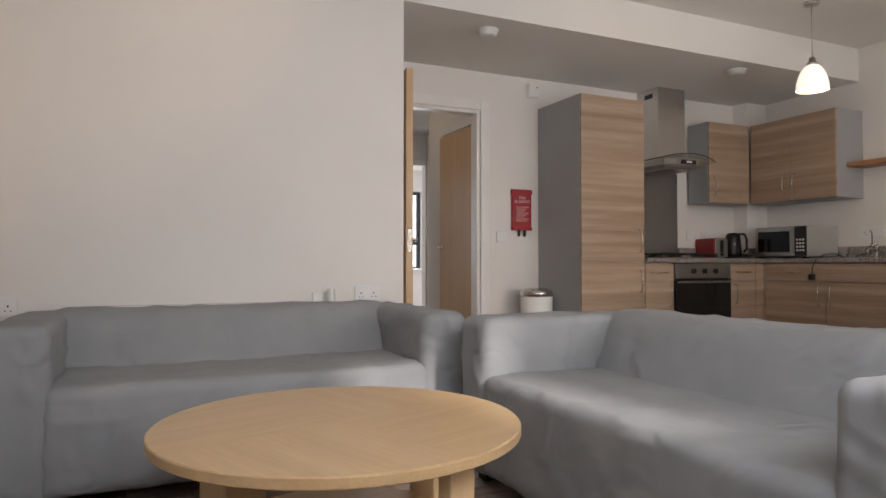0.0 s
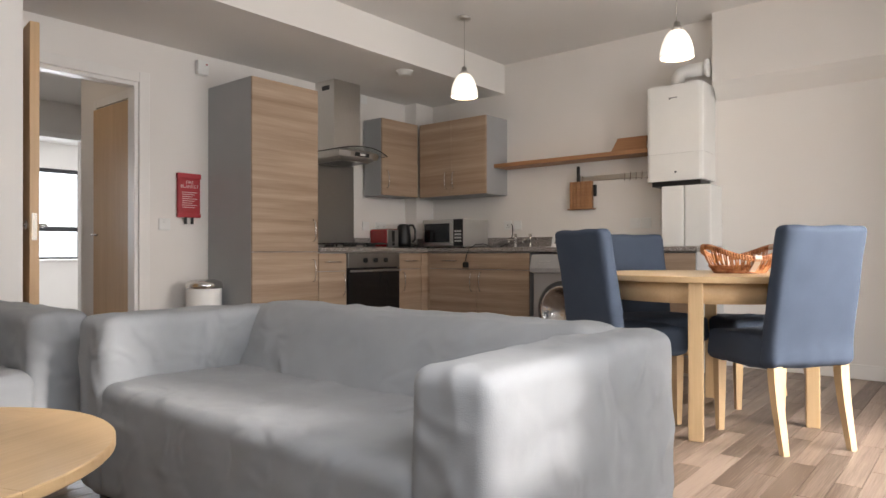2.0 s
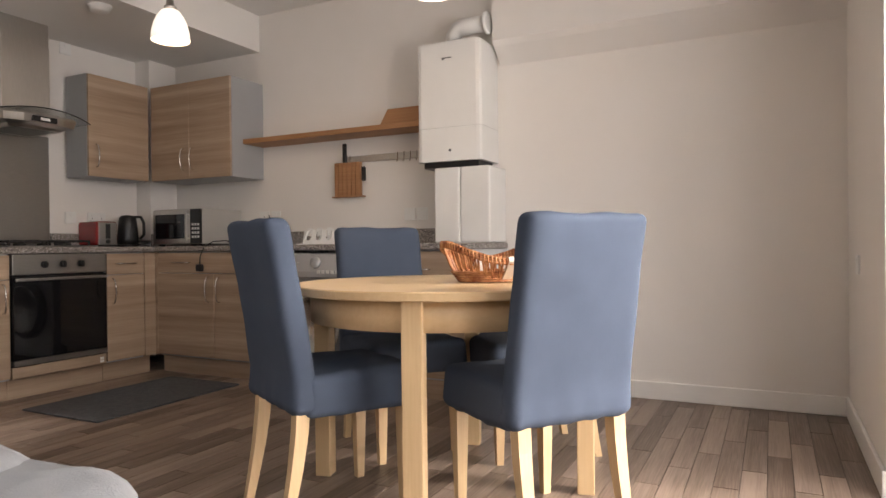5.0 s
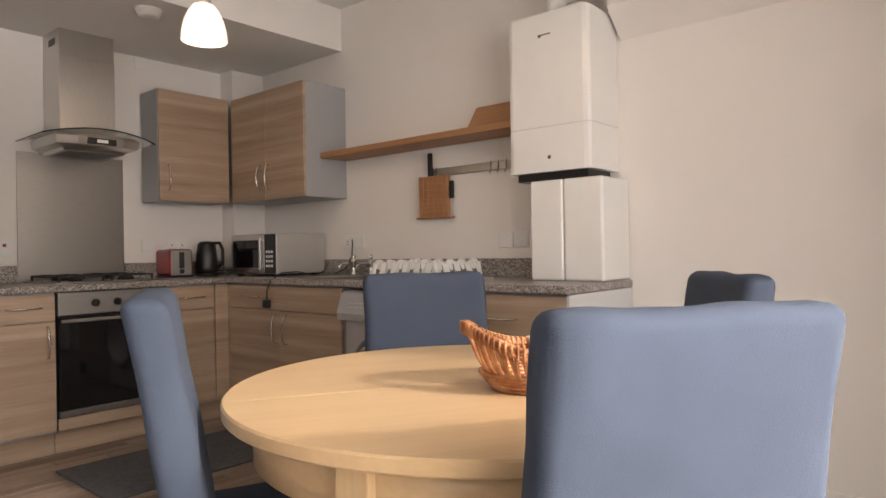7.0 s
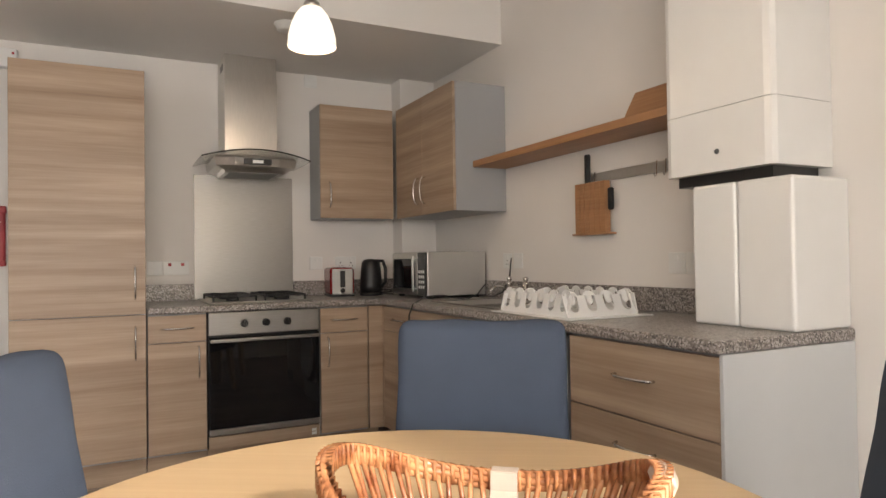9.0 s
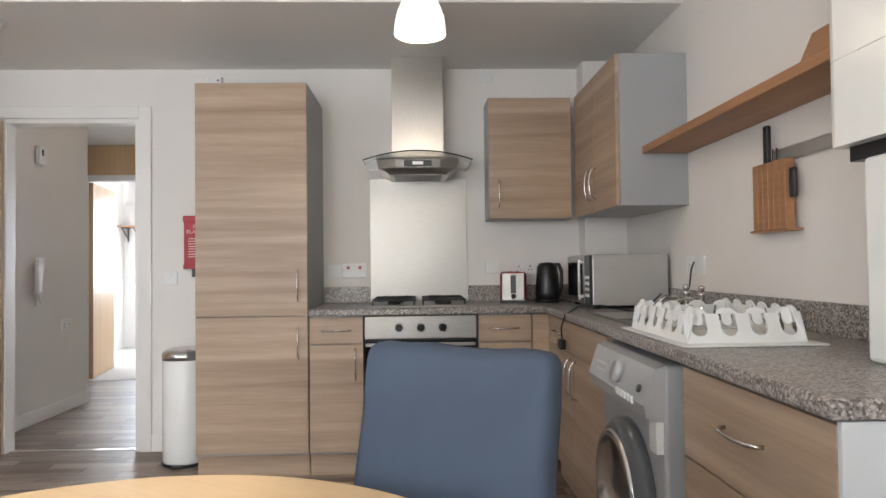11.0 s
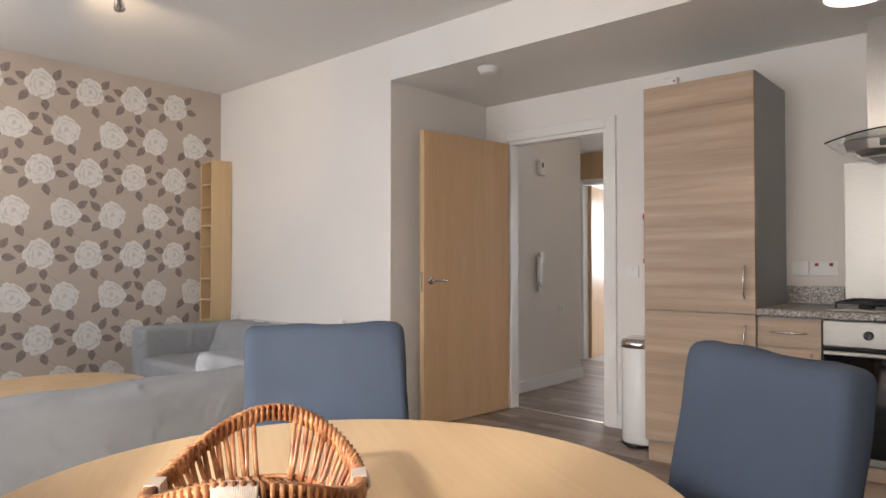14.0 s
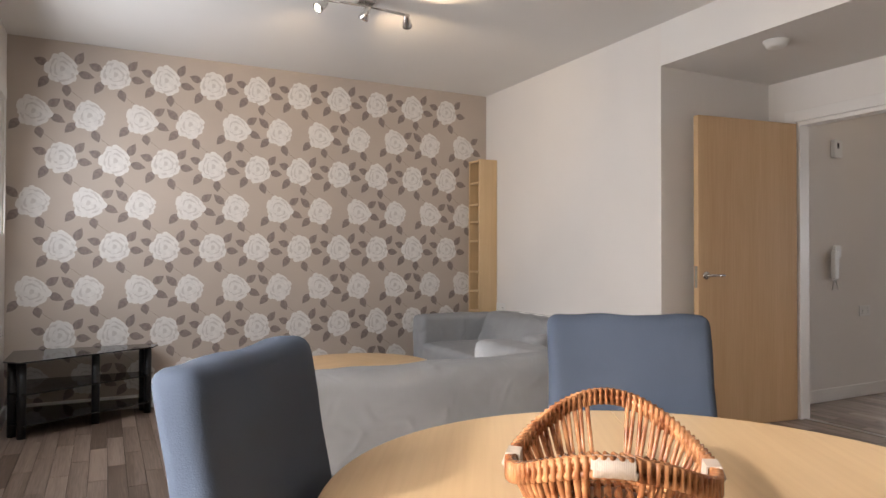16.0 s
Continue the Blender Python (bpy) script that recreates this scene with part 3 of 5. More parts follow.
for i in range(NG):
    bm.faces.new((top[i][0], top[i][1], top[i + 1][1], top[i + 1][0]))
    bm.faces.new((bot[i][0], bot[i + 1][0], bot[i + 1][1], bot[i][1]))
    bm.faces.new((top[i][1], bot[i][1], bot[i + 1][1], top[i + 1][1]))
    bm.faces.new((top[i][0], top[i + 1][0], bot[i + 1][0], bot[i][0]))
bm.faces.new((top[0][0], bot[0][0], bot[0][1], top[0][1]))
bm.faces.new((top[NG][0], top[NG][1], bot[NG][1], bot[NG][0]))
finish("glass_canopy", bm, M_HOODGLASS, hd)
edge = []
for i in range(NG + 1):
    q = -1 + 2 * i / NG
    edge.append((0.31 * q, -0.5015 + 0.05 * q * q, 0.147 - 0.045 * q * q))
tube("glass_edge", M_BLACKGLASS, [edge], 0.0038, hd, 6)

# washing machine
wm = thing("washing_machine", pose(FX - 0.05, (YK1 + YK2) / 2, 0), "silver-grey front-loading washing machine under the worktop", "washing machine")
boxes("body", M_WMGREY, [((0.02, -0.298, 0.015), (0.60, 0.298, 0.845))], wm, 0.012, 3)
bm = bmesh.new()
vs = [(0.02, 0.69), (-0.03, 0.70), (-0.035, 0.735), (0.0, 0.835), (0.03, 0.845)]
a = [bm.verts.new((x, -0.296, z)) for x, z in vs]
b = [bm.verts.new((x, 0.296, z)) for x, z in vs]
for i in range(len(vs)):
    j = (i + 1) % len(vs)
    bm.faces.new((a[i], a[j], b[j], b[i]))
bm.faces.new(a)
bm.faces.new(b)
finish("control_panel", bm, M_WMGREY, wm)
turned("dial", M_WMGREY, [(0, 0), (0.036, 0), (0.032, 0.02), (0, 0.02)], wm, n=28, at=pose(-0.0185, -0.02, 0.785, 0, -70.7, 0))
turned("button", M_WMDARK, [(0, 0), (0.012, 0), (0.011, 0.008), (0, 0.008)], wm, n=16, at=pose(-0.022, -0.225, 0.77, 0, -70.7, 0))
for k in range(5):
    boxes("button", M_WHITE, [((-0.039, -0.06 - 0.034 * k, 0.722), (-0.028, -0.038 - 0.034 * k, 0.742))], wm, 0.002)
for k in range(6):
    boxes("print_mark", M_WHITE, [((-0.025, 0.11 + 0.02 * (k % 3) * 2, 0.765 + 0.022 * (k // 3)), (-0.0095, 0.135 + 0.02 * (k % 3) * 2, 0.768 + 0.022 * (k // 3)))], wm)
boxes("drawer_label", M_WHITE, [((-0.001, -0.292, 0.60), (0.021, -0.235, 0.69))], wm, 0.002)
turned("door_ring", M_WMDARK, [(0.235, 0.0), (0.235, 0.03), (0.20, 0.055), (0.17, 0.05), (0.165, 0.0)], wm, n=48, at=pose(0.02, 0.0, 0.40, 0, -90, 0))
turned("door_rim", M_CHROME, [(0.20, 0.045), (0.195, 0.062), (0.172, 0.064), (0.165, 0.04)], wm, n=48, at=pose(0.02, 0.0, 0.40, 0, -90, 0))
turned("door_glass", M_BLACKGLASS, [(0.168, 0.03), (0.13, 0.035), (0.08, 0.02), (0.0, 0.01)], wm, n=40, at=pose(0.02, 0.0, 0.40, 0, -90, 0))

# sink and taps
sk = thing("sink", pose(5.24, 2.55, ZT), "stainless steel sink bowl with drainer", "sink")
boxes("rim", M_STEELH, [((0, 0, 0), (0.44, 0.02, 0.006)), ((0, 0.86, 0), (0.44, 0.88, 0.006)), ((0, 0.02, 0), (0.02, 0.86, 0.006)), ((0.40, 0.02, 0), (0.44, 0.86, 0.006)), ((0.02, 0.44, 0), (0.40, 0.47, 0.006))], sk, 0.002)
boxes("drainer", M_STEELH, [((0.02, 0.02, 0.0005), (0.40, 0.44, 0.003))] + [((0.05, 0.05 + 0.04 * k, 0.003), (0.37, 0.06 + 0.04 * k, 0.006)) for k in range(10)], sk)
boxes("bowl_floor", M_STEEL, [((0.02, 0.47, 0.0005), (0.40, 0.86, 0.0025))], sk)
for ty in (3.14, 3.30):
    tp = thing("tap", pose(5.66, ty, ZT), "chrome pillar tap with crosshead", "tap", "pair of sink taps")
    turned("body", M_CHROME, [(0.022, 0), (0.02, 0.01), (0.013, 0.02), (0.012, 0.08), (0.017, 0.085), (0.015, 0.10), (0.006, 0.105), (0.0, 0.105)], tp, n=20)
    tube("spout", M_CHROME, [[(0, 0, 0.055), (-0.05, 0, 0.075), (-0.09, 0, 0.075), (-0.115, 0, 0.06), (-0.118, 0, 0.045)]], 0.009, tp, 10)
    turned("head", M_CHROME, [(0.006, 0.10), (0.014, 0.112), (0.015, 0.124), (0.009, 0.130), (0, 0.131)], tp, n=8)

# drying rack: sloped wall with arched slots
rk = thing("dish_rack", pose(5.20, 2.18, ZT), "white plastic dish drainer with arched slots on the worktop", "dish rack")
RL, RD, RH = 0.47, 0.34, 0.098


def slotted(name, length, n, at):
    bm = bmesh.new()
    cell = length / n
    for k in range(n):
        xa, xb = k * cell, (k + 1) * cell
        s = cell * 0.27
        xc = (xa + xb) / 2
        pts = [(xc - s, RH - 0.012)] + [(xc - s * math.cos(math.pi * i / 8), 0.02 + s - s * math.sin(math.pi * i / 8)) for i in range(9)] + [(xc + s, RH - 0.012)]
        for side in (0, 1):
            h = len(pts) // 2
            seq = pts[:h + 1] if side == 0 else pts[h:]
            xo = xa if side == 0 else xb
            prev = None
            for px, pz in seq:
                cur = (bm.verts.new((xo, 0, pz)), bm.verts.new((px, 0, pz)))
                if prev:
                    bm.faces.new((prev[0], cur[0], cur[1], prev[1]))
                prev = cur
        bm.faces.new([bm.verts.new(p) for p in ((xa, 0, 0), (xb, 0, 0), (xb, 0, 0.02), (xa, 0, 0.02))])
        w = cell * 0.16
        tongue = [(xc - w, RH)] + [(xc - w * math.cos(math.pi * i / 6), 0.065 - w * math.sin(math.pi * i / 6)) for i in range(7)] + [(xc + w, RH)]
        bm.faces.new([bm.verts.new((x, 0.004, z)) for x, z in tongue])
        cap = [(xc + s * 1.25 * math.cos(math.pi * i / 8), RH - 0.012 + 0.018 * math.sin(math.pi * i / 8)) for i in range(9)]
        bm.faces.new([bm.verts.new((x, 0.001, z)) for x, z in cap])
    bmesh.ops.remove_doubles(bm, verts=bm.verts, dist=1e-5)
    ob = finish(name, bm, M_WHITE, rk, False, at)
    so = ob.modifiers.new("thickness", "SOLIDIFY")
    so.thickness = 0.004
    return ob


slotted("long_side", RL, 6, pose(0.0, RL + 0.0, 0.006, 0, 0, -90) @ pose(0, 0, 0, -14, 0, 0))
slotted("long_side", RL, 6, pose(RD, 0.0, 0.006, 0, 0, 90) @ pose(0, 0, 0, -14, 0, 0))
slotted("short_side", RD, 4, pose(0.0, 0.0, 0.006) @ pose(0, 0, 0, -24, 0, 0))
slotted("short_side", RD, 4, pose(RD, RL, 0.006, 0, 0, 180) @ pose(0, 0, 0, -24, 0, 0))
boxes("tray", M_WHITE, [((-0.03, -0.05, 0.0005), (RD + 0.03, RL + 0.03, 0.006))], rk, 0.0025)

# boiler
bo = thing("boiler", pose(5.465, 1.525, 1.40), "white wall-hung gas boiler", "boiler")
bm = bmesh.new()
pts = [(0.278, 0), (0.278, 0.43), (0.02, 0.43), (0.006, 0.42), (0, 0.40), (0, 0.03), (0.006, 0.01), (0.02, 0)]
for z0, z1 in ((0.0, 0.205), (0.207, 0.72)):
    lo = [bm.verts.new((x, y, z0)) for x, y in pts]
    hi = [bm.verts.new((x, y, z1 + (0.03 * (1 - ((y - 0.215) / 0.215) ** 2) if z1 > 0.5 and x < 0.1 else 0))) for x, y in pts]
    for i in range(len(pts)):
        j = (i + 1) % len(pts)
        bm.faces.new((lo[i], lo[j], hi[j], hi[i]))
    bm.faces.new(lo)
    bm.faces.new(hi)
finish("casing", bm, M_ENAMEL, bo)
boxes("badge", M_WMDARK, [((-0.002, 0.19, 0.625), (0.001, 0.255, 0.631)), ((-0.002, 0.24, 0.618), (0.001, 0.255, 0.625))], bo)
turned("knob", M_WMDARK, [(0, 0), (0.009, 0), (0.008, 0.004), (0, 0.004)], bo, n=14, at=pose(0, 0.205, 0.065, 0, -90, 0))
boxes("underside", M_BLACK, [((0.035, 0.03, -0.036), (0.25, 0.40, 0.0))], bo)
for y in (0.12, 0.18, 0.25, 0.31):
    tube("valve", M_CHROME, [[(0.05, y, 0), (0.05, y, -0.05)]], 0.008, bo)
fl = thing("boiler_flue", pose(5.60, 1.76, 2.13), "white flue elbow from the boiler into the bulkhead", "flue pipe")
tube("elbow", M_WHITE, [[(0, 0, 0), (0, 0, 0.07), (0, -0.03, 0.105), (0, -0.07, 0.115), (0, -0.22, 0.115)]], 0.05, fl, 18)
turned("collar", M_WHITE, [(0.05, 0), (0.068, 0.002), (0.068, 0.02), (0.05, 0.022)], fl, n=24, at=pose(0, -0.235, 0.115, -90, 0, 0))
pb = thing("pipe_cover", pose(5.475, 1.475, ZT), "white two-panel boxed pipe cover below the boiler", "pipe cover")
boxes("panel", M_ENAMEL, [((0, 0.0, 0), (0.268, 0.195, 0.462))], pb, 0.012, 3)
boxes("panel", M_ENAMEL, [((0, 0.198, 0), (0.268, 0.372, 0.462))], pb, 0.012, 3)

# shelf, board, knife strip
sh = thing("wall_shelf", pose(5.525, 1.96, 1.645), "dark oak floating shelf on the wall", "shelf")
boxes("board", M_SHELF, [((0, 0, 0), (XE - 5.525, 1.49, 0.035))], sh, 0.003)
cb = thing("chopping_board", pose(5.60, 2.02, 1.682, 0, 14, 0), "wooden chopping board leaning on the shelf", "chopping board")
bm = bmesh.new()
q = [(0.0, 0.0), (0.0, 0.30), (0.12, 0.25), (0.12, 0.0)]
a = [bm.verts.new((0, y, z)) for z, y in q]
b = [bm.verts.new((0.018, y, z)) for z, y in q]
for i in range(4):
    bm.faces.new((a[i], a[(i + 1) % 4], b[(i + 1) % 4], b[i]))
bm.faces.new(a)
bm.faces.new(b)
finish("board", bm, M_SHELF, cb)
ks = thing("knife_rail", pose(XE - 0.02, 1.94, 1.475), "steel magnetic knife rail with hooks", "knife rail")
boxes("bar", M_STEEL, [((0, 0, 0), (0.018, 0.76, 0.045))], ks, 0.003)
for y in (0.06, 0.11, 0.16, 0.21, 0.26, 0.31, 0.70, 0.725):
    tube("hook", M_CHROME, [[(-0.004, y, 0.05), (-0.006, y, -0.01), (-0.016, y, -0.018), (-0.02, y, -0.005)]], 0.0025, ks, 6)
kb = thing("knife_block", pose(XE - 0.055, 2.54, 1.24), "slotted beech knife holder hanging from the rail", "knife block")
boxes("slat", M_SHELF, [((0, 0.036 * k, 0), (0.034, 0.036 * k + 0.033, 0.235)) for k in range(6)], kb, 0.003)
boxes("foot", M_SHELF, [((-0.002, -0.02, -0.008), (0.05, 0.235, 0.0))], kb, 0.002)
kn = thing("knife", pose(XE - 0.05, 2.66, 1.47), "black-handled knife in the holder", "knife")
boxes("grip", M_BLACK, [((0, 0, 0.0), (0.02, 0.028, 0.14))], kn, 0.006)
sc = thing("scissors", pose(XE - 0.05, 2.50, 1.34), "black-handled scissors on a hook", "scissors")
boxes("grip", M_BLACK, [((0, 0, 0), (0.018, 0.03, 0.10))], sc, 0.007)

# small appliances
mw = thing("microwave", pose(5.32, 3.66, ZT, 0, 0, 0), "silver microwave oven with black door glass", "microwave")
boxes("casing", mat("silver_paint", (0.50, 0.49, 0.47), 0.35, 0.4, vary=0.03), [((0.012, 0, 0.015), (0.40, 0.50, 0.275))], mw, 0.006)
boxes("door", M_STEEL, [((0, 0.115, 0.02), (0.014, 0.497, 0.27))], mw, 0.004)
boxes("door_glass", M_BLACKGLASS, [((-0.003, 0.15, 0.055), (0.002, 0.47, 0.235))], mw, 0.004)
boxes("control_panel", M_BLACK, [((0.0, 0.004, 0.02), (0.0135, 0.112, 0.27))], mw, 0.003)
boxes("handle", M_STEEL, [((-0.03, 0.118, 0.04), (-0.018, 0.135, 0.25)), ((-0.02, 0.118, 0.05), (0.002, 0.13, 0.065)), ((-0.02, 0.118, 0.225), (0.002, 0.13, 0.24))], mw, 0.003)
for i in (0, 1):
    for j in (0, 1):
        boxes("foot", M_BLACK, [((0.03 + 0.31 * i, 0.03 + 0.41 * j, 0), (0.06 + 0.31 * i, 0.06 + 0.41 * j, 0.016))], mw)
boxes("button", M_WHITE, [((-0.0015, 0.02 + 0.028 * (k % 3), 0.06 + 0.03 * (k // 3)), (0.001, 0.038 + 0.028 * (k % 3), 0.076 + 0.03 * (k // 3))) for k in range(12)], mw)
cd = thing("power_cable", pose(0, 0, 0), "black cable with plug hanging over the worktop edge", "cable")
tube("cord", M_BLACK, [[(5.62, 3.50, 0.98), (5.55, 3.46, 0.93), (5.45, 3.42, 0.905), (5.30, 3.40, 0.935), (5.20, 3.42, 0.93), (5.145, 3.45, 0.89), (5.13, 3.47, 0.83), (5.135, 3.48, 0.775)]], 0.004, cd)
boxes("plug", M_BLACK, [((5.115, 3.455, 0.725), (5.15, 3.505, 0.775))], cd, 0.01)
cd2 = thing("power_cable", pose(0, 0, 0), "black cable from the wall socket", "cable")
tube("cord", M_BLACK, [[(5.74, 3.40, 1.13), (5.715, 3.37, 1.10), (5.70, 3.36, 1.02), (5.68, 3.40, 0.94), (5.66, 3.48, 0.91)]], 0.004, cd2)
ts = thing("toaster", pose(4.93, 4.28, ZT, 0, 0, -8), "red and chrome two-slice toaster", "toaster")
boxes("shell", M_RED, [((0.012, 0, 0.012), (0.168, 0.27, 0.185))], ts, 0.02, 3)
boxes("end_plate", M_STEELH, [((0.024, -0.006, 0.014), (0.156, 0.004, 0.178))], ts, 0.004)
boxes("lever_slot", M_BLACK, [((0.074, -0.010, 0.06), (0.106, -0.005, 0.165)), ((0.012, 0.001, 0.0), (0.168, 0.269, 0.012)), ((0.06, 0.05, 0.1835), (0.085, 0.22, 0.187)), ((0.1, 0.05, 0.1835), (0.125, 0.22, 0.187))], ts)
turned("dial", M_BLACK, [(0, 0), (0.016, 0), (0.014, 0.012), (0, 0.012)], ts, n=18, at=pose(0.09, -0.006, 0.04, 90, 0, 0))
kt = thing("kettle", pose(5.235, 4.33, ZT), "black plastic jug kettle", "kettle")
turned("base", M_BLACK, [(0, 0), (0.075, 0), (0.075, 0.018), (0, 0.02)], kt, n=28)
turned("jug", M_BLACK, [(0, 0.02), (0.072, 0.02), (0.074, 0.06), (0.066, 0.16), (0.06, 0.215), (0.045, 0.235), (0, 0.24)], kt, n=32)
tube("grip", M_BLACK, [[(0.03, -0.04, 0.225), (0.055, -0.075, 0.225), (0.065, -0.095, 0.18), (0.065, -0.095, 0.09), (0.05, -0.07, 0.06)]], 0.011, kt, 10)
cd3 = thing("power_cable", pose(0, 0, 0), "coiled black kettle cable on the worktop", "cable")
tube("cord", M_BLACK, [[(5.31 + 0.05 * math.cos(k), 4.25 + 0.04 * math.sin(k), 0.905 + 0.004 * k) for k in [0.5 * i for i in range(20)]]], 0.0035, cd3)


# ---- fittings on the walls ----
def plate(name, p, w, h, normal, label, category, red=0, rockers=1):
    yaw = {"-y": 0, "-x": -90, "+x": 90}[normal]
    e = thing(name, pose(*p, 0, 0, yaw), label, category)
    boxes("plate", M_WHITE, [((-w / 2, -0.009, -h / 2), (w / 2, 0, h / 2))], e, 0.003)
    n = rockers
    for k in range(n):
        cx = -w / 2 + w * (k + 0.5) / n
        boxes("rocker", M_BLANKET if k < red else M_WHITE, [((cx - 0.009, -0.0125, -0.006 + h * 0.2), (cx + 0.009, -0.008, 0.012 + h * 0.2))], e, 0.0015)
        if category == "socket":
            boxes("pin_slot", M_BLACK, [((cx - 0.003, -0.0095, -0.004), (cx + 0.003, -0.0088, 0.006)), ((cx - 0.014, -0.0095, -0.022), (cx - 0.007, -0.0088, -0.018)), ((cx + 0.007, -0.0095, -0.022), (cx + 0.014, -0.0088, -0.018))], e)
    return e


plate("wall_socket", (3.935, YB, 1.10), 0.086, 0.086, "-y", "white plastic fused switch by the hob", "switch")
plate("wall_socket", (4.055, YB, 1.10), 0.146, 0.086, "-y", "white cooker switch with red rockers", "switch", 2, 2)
plate("wall_socket", (4.925, YB, 1.115), 0.086, 0.086, "-y", "white plastic switch above the worktop", "switch")
plate("wall_socket", (5.13, YB, 1.115), 0.146, 0.086, "-y", "white plastic double socket", "socket", 0, 2)
plate("wall_socket", (4.90, YB, 2.335), 0.086, 0.086, "-y", "white isolator switch near the ceiling", "switch")
plate("wall_socket", (XE, 2.170, 1.10), 0.086, 0.086, "-x", "white plastic wall switch", "switch")
plate("wall_socket", (XE, 2.076, 1.10), 0.086, 0.086, "-x", "white plastic wall switch", "switch")
plate("wall_socket", (XE, 3.44, 1.115), 0.086, 0.086, "-x", "white plastic wall socket", "socket")
plate("wall_socket", (XE, 3.33, 1.115), 0.086, 0.086, "-x", "white plastic wall switch", "switch")
plate("light_switch", (2.915, YB, 1.07), 0.086, 0.086, "-y", "white plastic light switch", "switch")
plate("wall_socket", (1.62, 5.78, 0.69), 0.146, 0.086, "+x", "white plastic hall socket", "socket", 0, 2)
plate("wall_socket", (1.45, YL, 0.69), 0.146, 0.086, "-y", "white plastic wall socket", "socket", 0, 2)
plate("wall_socket", (-0.28, YL, 0.66), 0.146, 0.086, "-y", "white plastic wall socket", "socket", 0, 2)
plate("light_switch", (5.15, YS + 0.0, 0.75), 0.086, 0.086, "-y", "small white plastic wall plate", "switch").matrix_basis = pose(5.3, YS, 0.78, 0, 0, 180)

fb = thing("fire_blanket", pose(3.095, YB - 0.022, 1.29), "red fire blanket pouch with black pull tabs on the wall", "fire blanket")
boxes("pouch", M_BLANKET, [((-0.09, -0.012, -0.16), (0.09, 0.02, 0.16))], fb, 0.012, 3)
boxes("flap", M_BLANKET, [((-0.094, -0.016, 0.125), (0.094, 0.016, 0.165)), ((-0.092, -0.016, -0.165), (0.092, 0.016, -0.135))], fb, 0.006)
boxes("pull_tab", M_BLACK, [((-0.04, -0.01, -0.215), (-0.018, -0.004, -0.155)), ((0.012, -0.01, -0.215), (0.034, -0.004, -0.155))], fb)
boxes("small_print", M_INK, [((-0.06, -0.0135, 0.02 - 0.016 * k), (0.06 - 0.02 * (k % 3), -0.0118, 0.025 - 0.016 * k)) for k in range(8)], fb)
for k, (word, z) in enumerate((("FIRE", 0.085), ("BLANKET", 0.055))):
    c = bpy.data.curves.new("lettering", "FONT")
    c.body, c.size, c.align_x, c.extrude = word, 0.034, "CENTER", 0.0004
    c.materials.append(M_INK)
    o = new("lettering", c)
    o.parent = fb
    o.matrix_basis = pose(0, -0.0135, z, 90, 0, 0)
ht = thing("heat_detector", pose(3.20, YB, 2.27), "white wall-mounted alarm box with a red lamp", "alarm")
boxes("case", M_WHITE, [((-0.045, -0.05, -0.055), (0.045, 0, 0.055))], ht, 0.008)
boxes("lamp", M_BLANKET, [((0.02, -0.053, 0.02), (0.032, -0.049, 0.032))], ht)
for p in ((2.34, 3.70), (4.54, 3.66)):
    sd = thing("smoke_alarm", pose(p[0], p[1], ZS), "round white smoke alarm on the kitchen ceiling", "smoke alarm", "ceiling alarms")
    turned("base", M_WHITE, [(0, 0), (0.07, 0), (0.07, -0.008), (0.062, -0.012), (0.056, -0.034), (0.03, -0.04), (0, -0.04)], sd, n=32)

# radiator behind the sofa, with its valve
rd = thing("radiator", pose(0.05, YL, 0.12), "white panel radiator on the lounge wall", "radiator")
boxes("panel", M_ENAMEL, [((0, -0.085, 0), (1.1, -0.03, 0.535))], rd, 0.008)
boxes("bracket", M_ENAMEL, [((0.1, -0.03, 0.1), (0.13, 0, 0.45)), ((0.97, -0.03, 0.1), (1.0, 0, 0.45))], rd)
boxes("fin", M_ENAMEL, [((0.04 + 0.034 * k, -0.089, 0.03), (0.056 + 0.034 * k, -0.084, 0.5)) for k in range(31)], rd)
turned("valve", M_WHITE, [(0.012, 0.40), (0.012, 0.49), (0.022, 0.50), (0.022, 0.575), (0.017, 0.60), (0, 0.60)], rd, (1.18, -0.06, 0), 20)
boxes("valve_box", M_WHITE, [((1.09, -0.03, 0.50), (1.15, 0, 0.58))], rd, 0.004)

# the open door
dl = thing("door_1", pose(1.885, YB - 0.03, 0.006, 0, 0, -97), "beech veneer door standing open with chrome lever handle", "door")
boxes("leaf", M_DOOR, [((0, -0.022, 0), (0.85, 0.022, 2.045))], dl, 0.002)
for s in (-1, 1):
    tube("lever", M_CHROME, [[(0.79, s * 0.022, 1.0), (0.79, s * 0.06, 1.0), (0.775, s * 0.066, 1.0), (0.675, s * 0.066, 1.0)]], 0.009, dl, 10)
    turned("rose", M_CHROME, [(0, 0), (0.026, 0), (0.026, 0.007), (0, 0.009)], dl, n=24, at=pose(0.79, s * 0.022, 1.0, -90 * s, 0, 0))
boxes("latch_plate", M_CHROME, [((0.849, -0.012, 0.92), (0.8515, 0.012, 1.06))], dl)
boxes("hinge", M_CHROME, [((-0.012, -0.026, z), (0.008, -0.018, z + 0.09)) for z in (0.2, 1.0, 1.75)], dl)
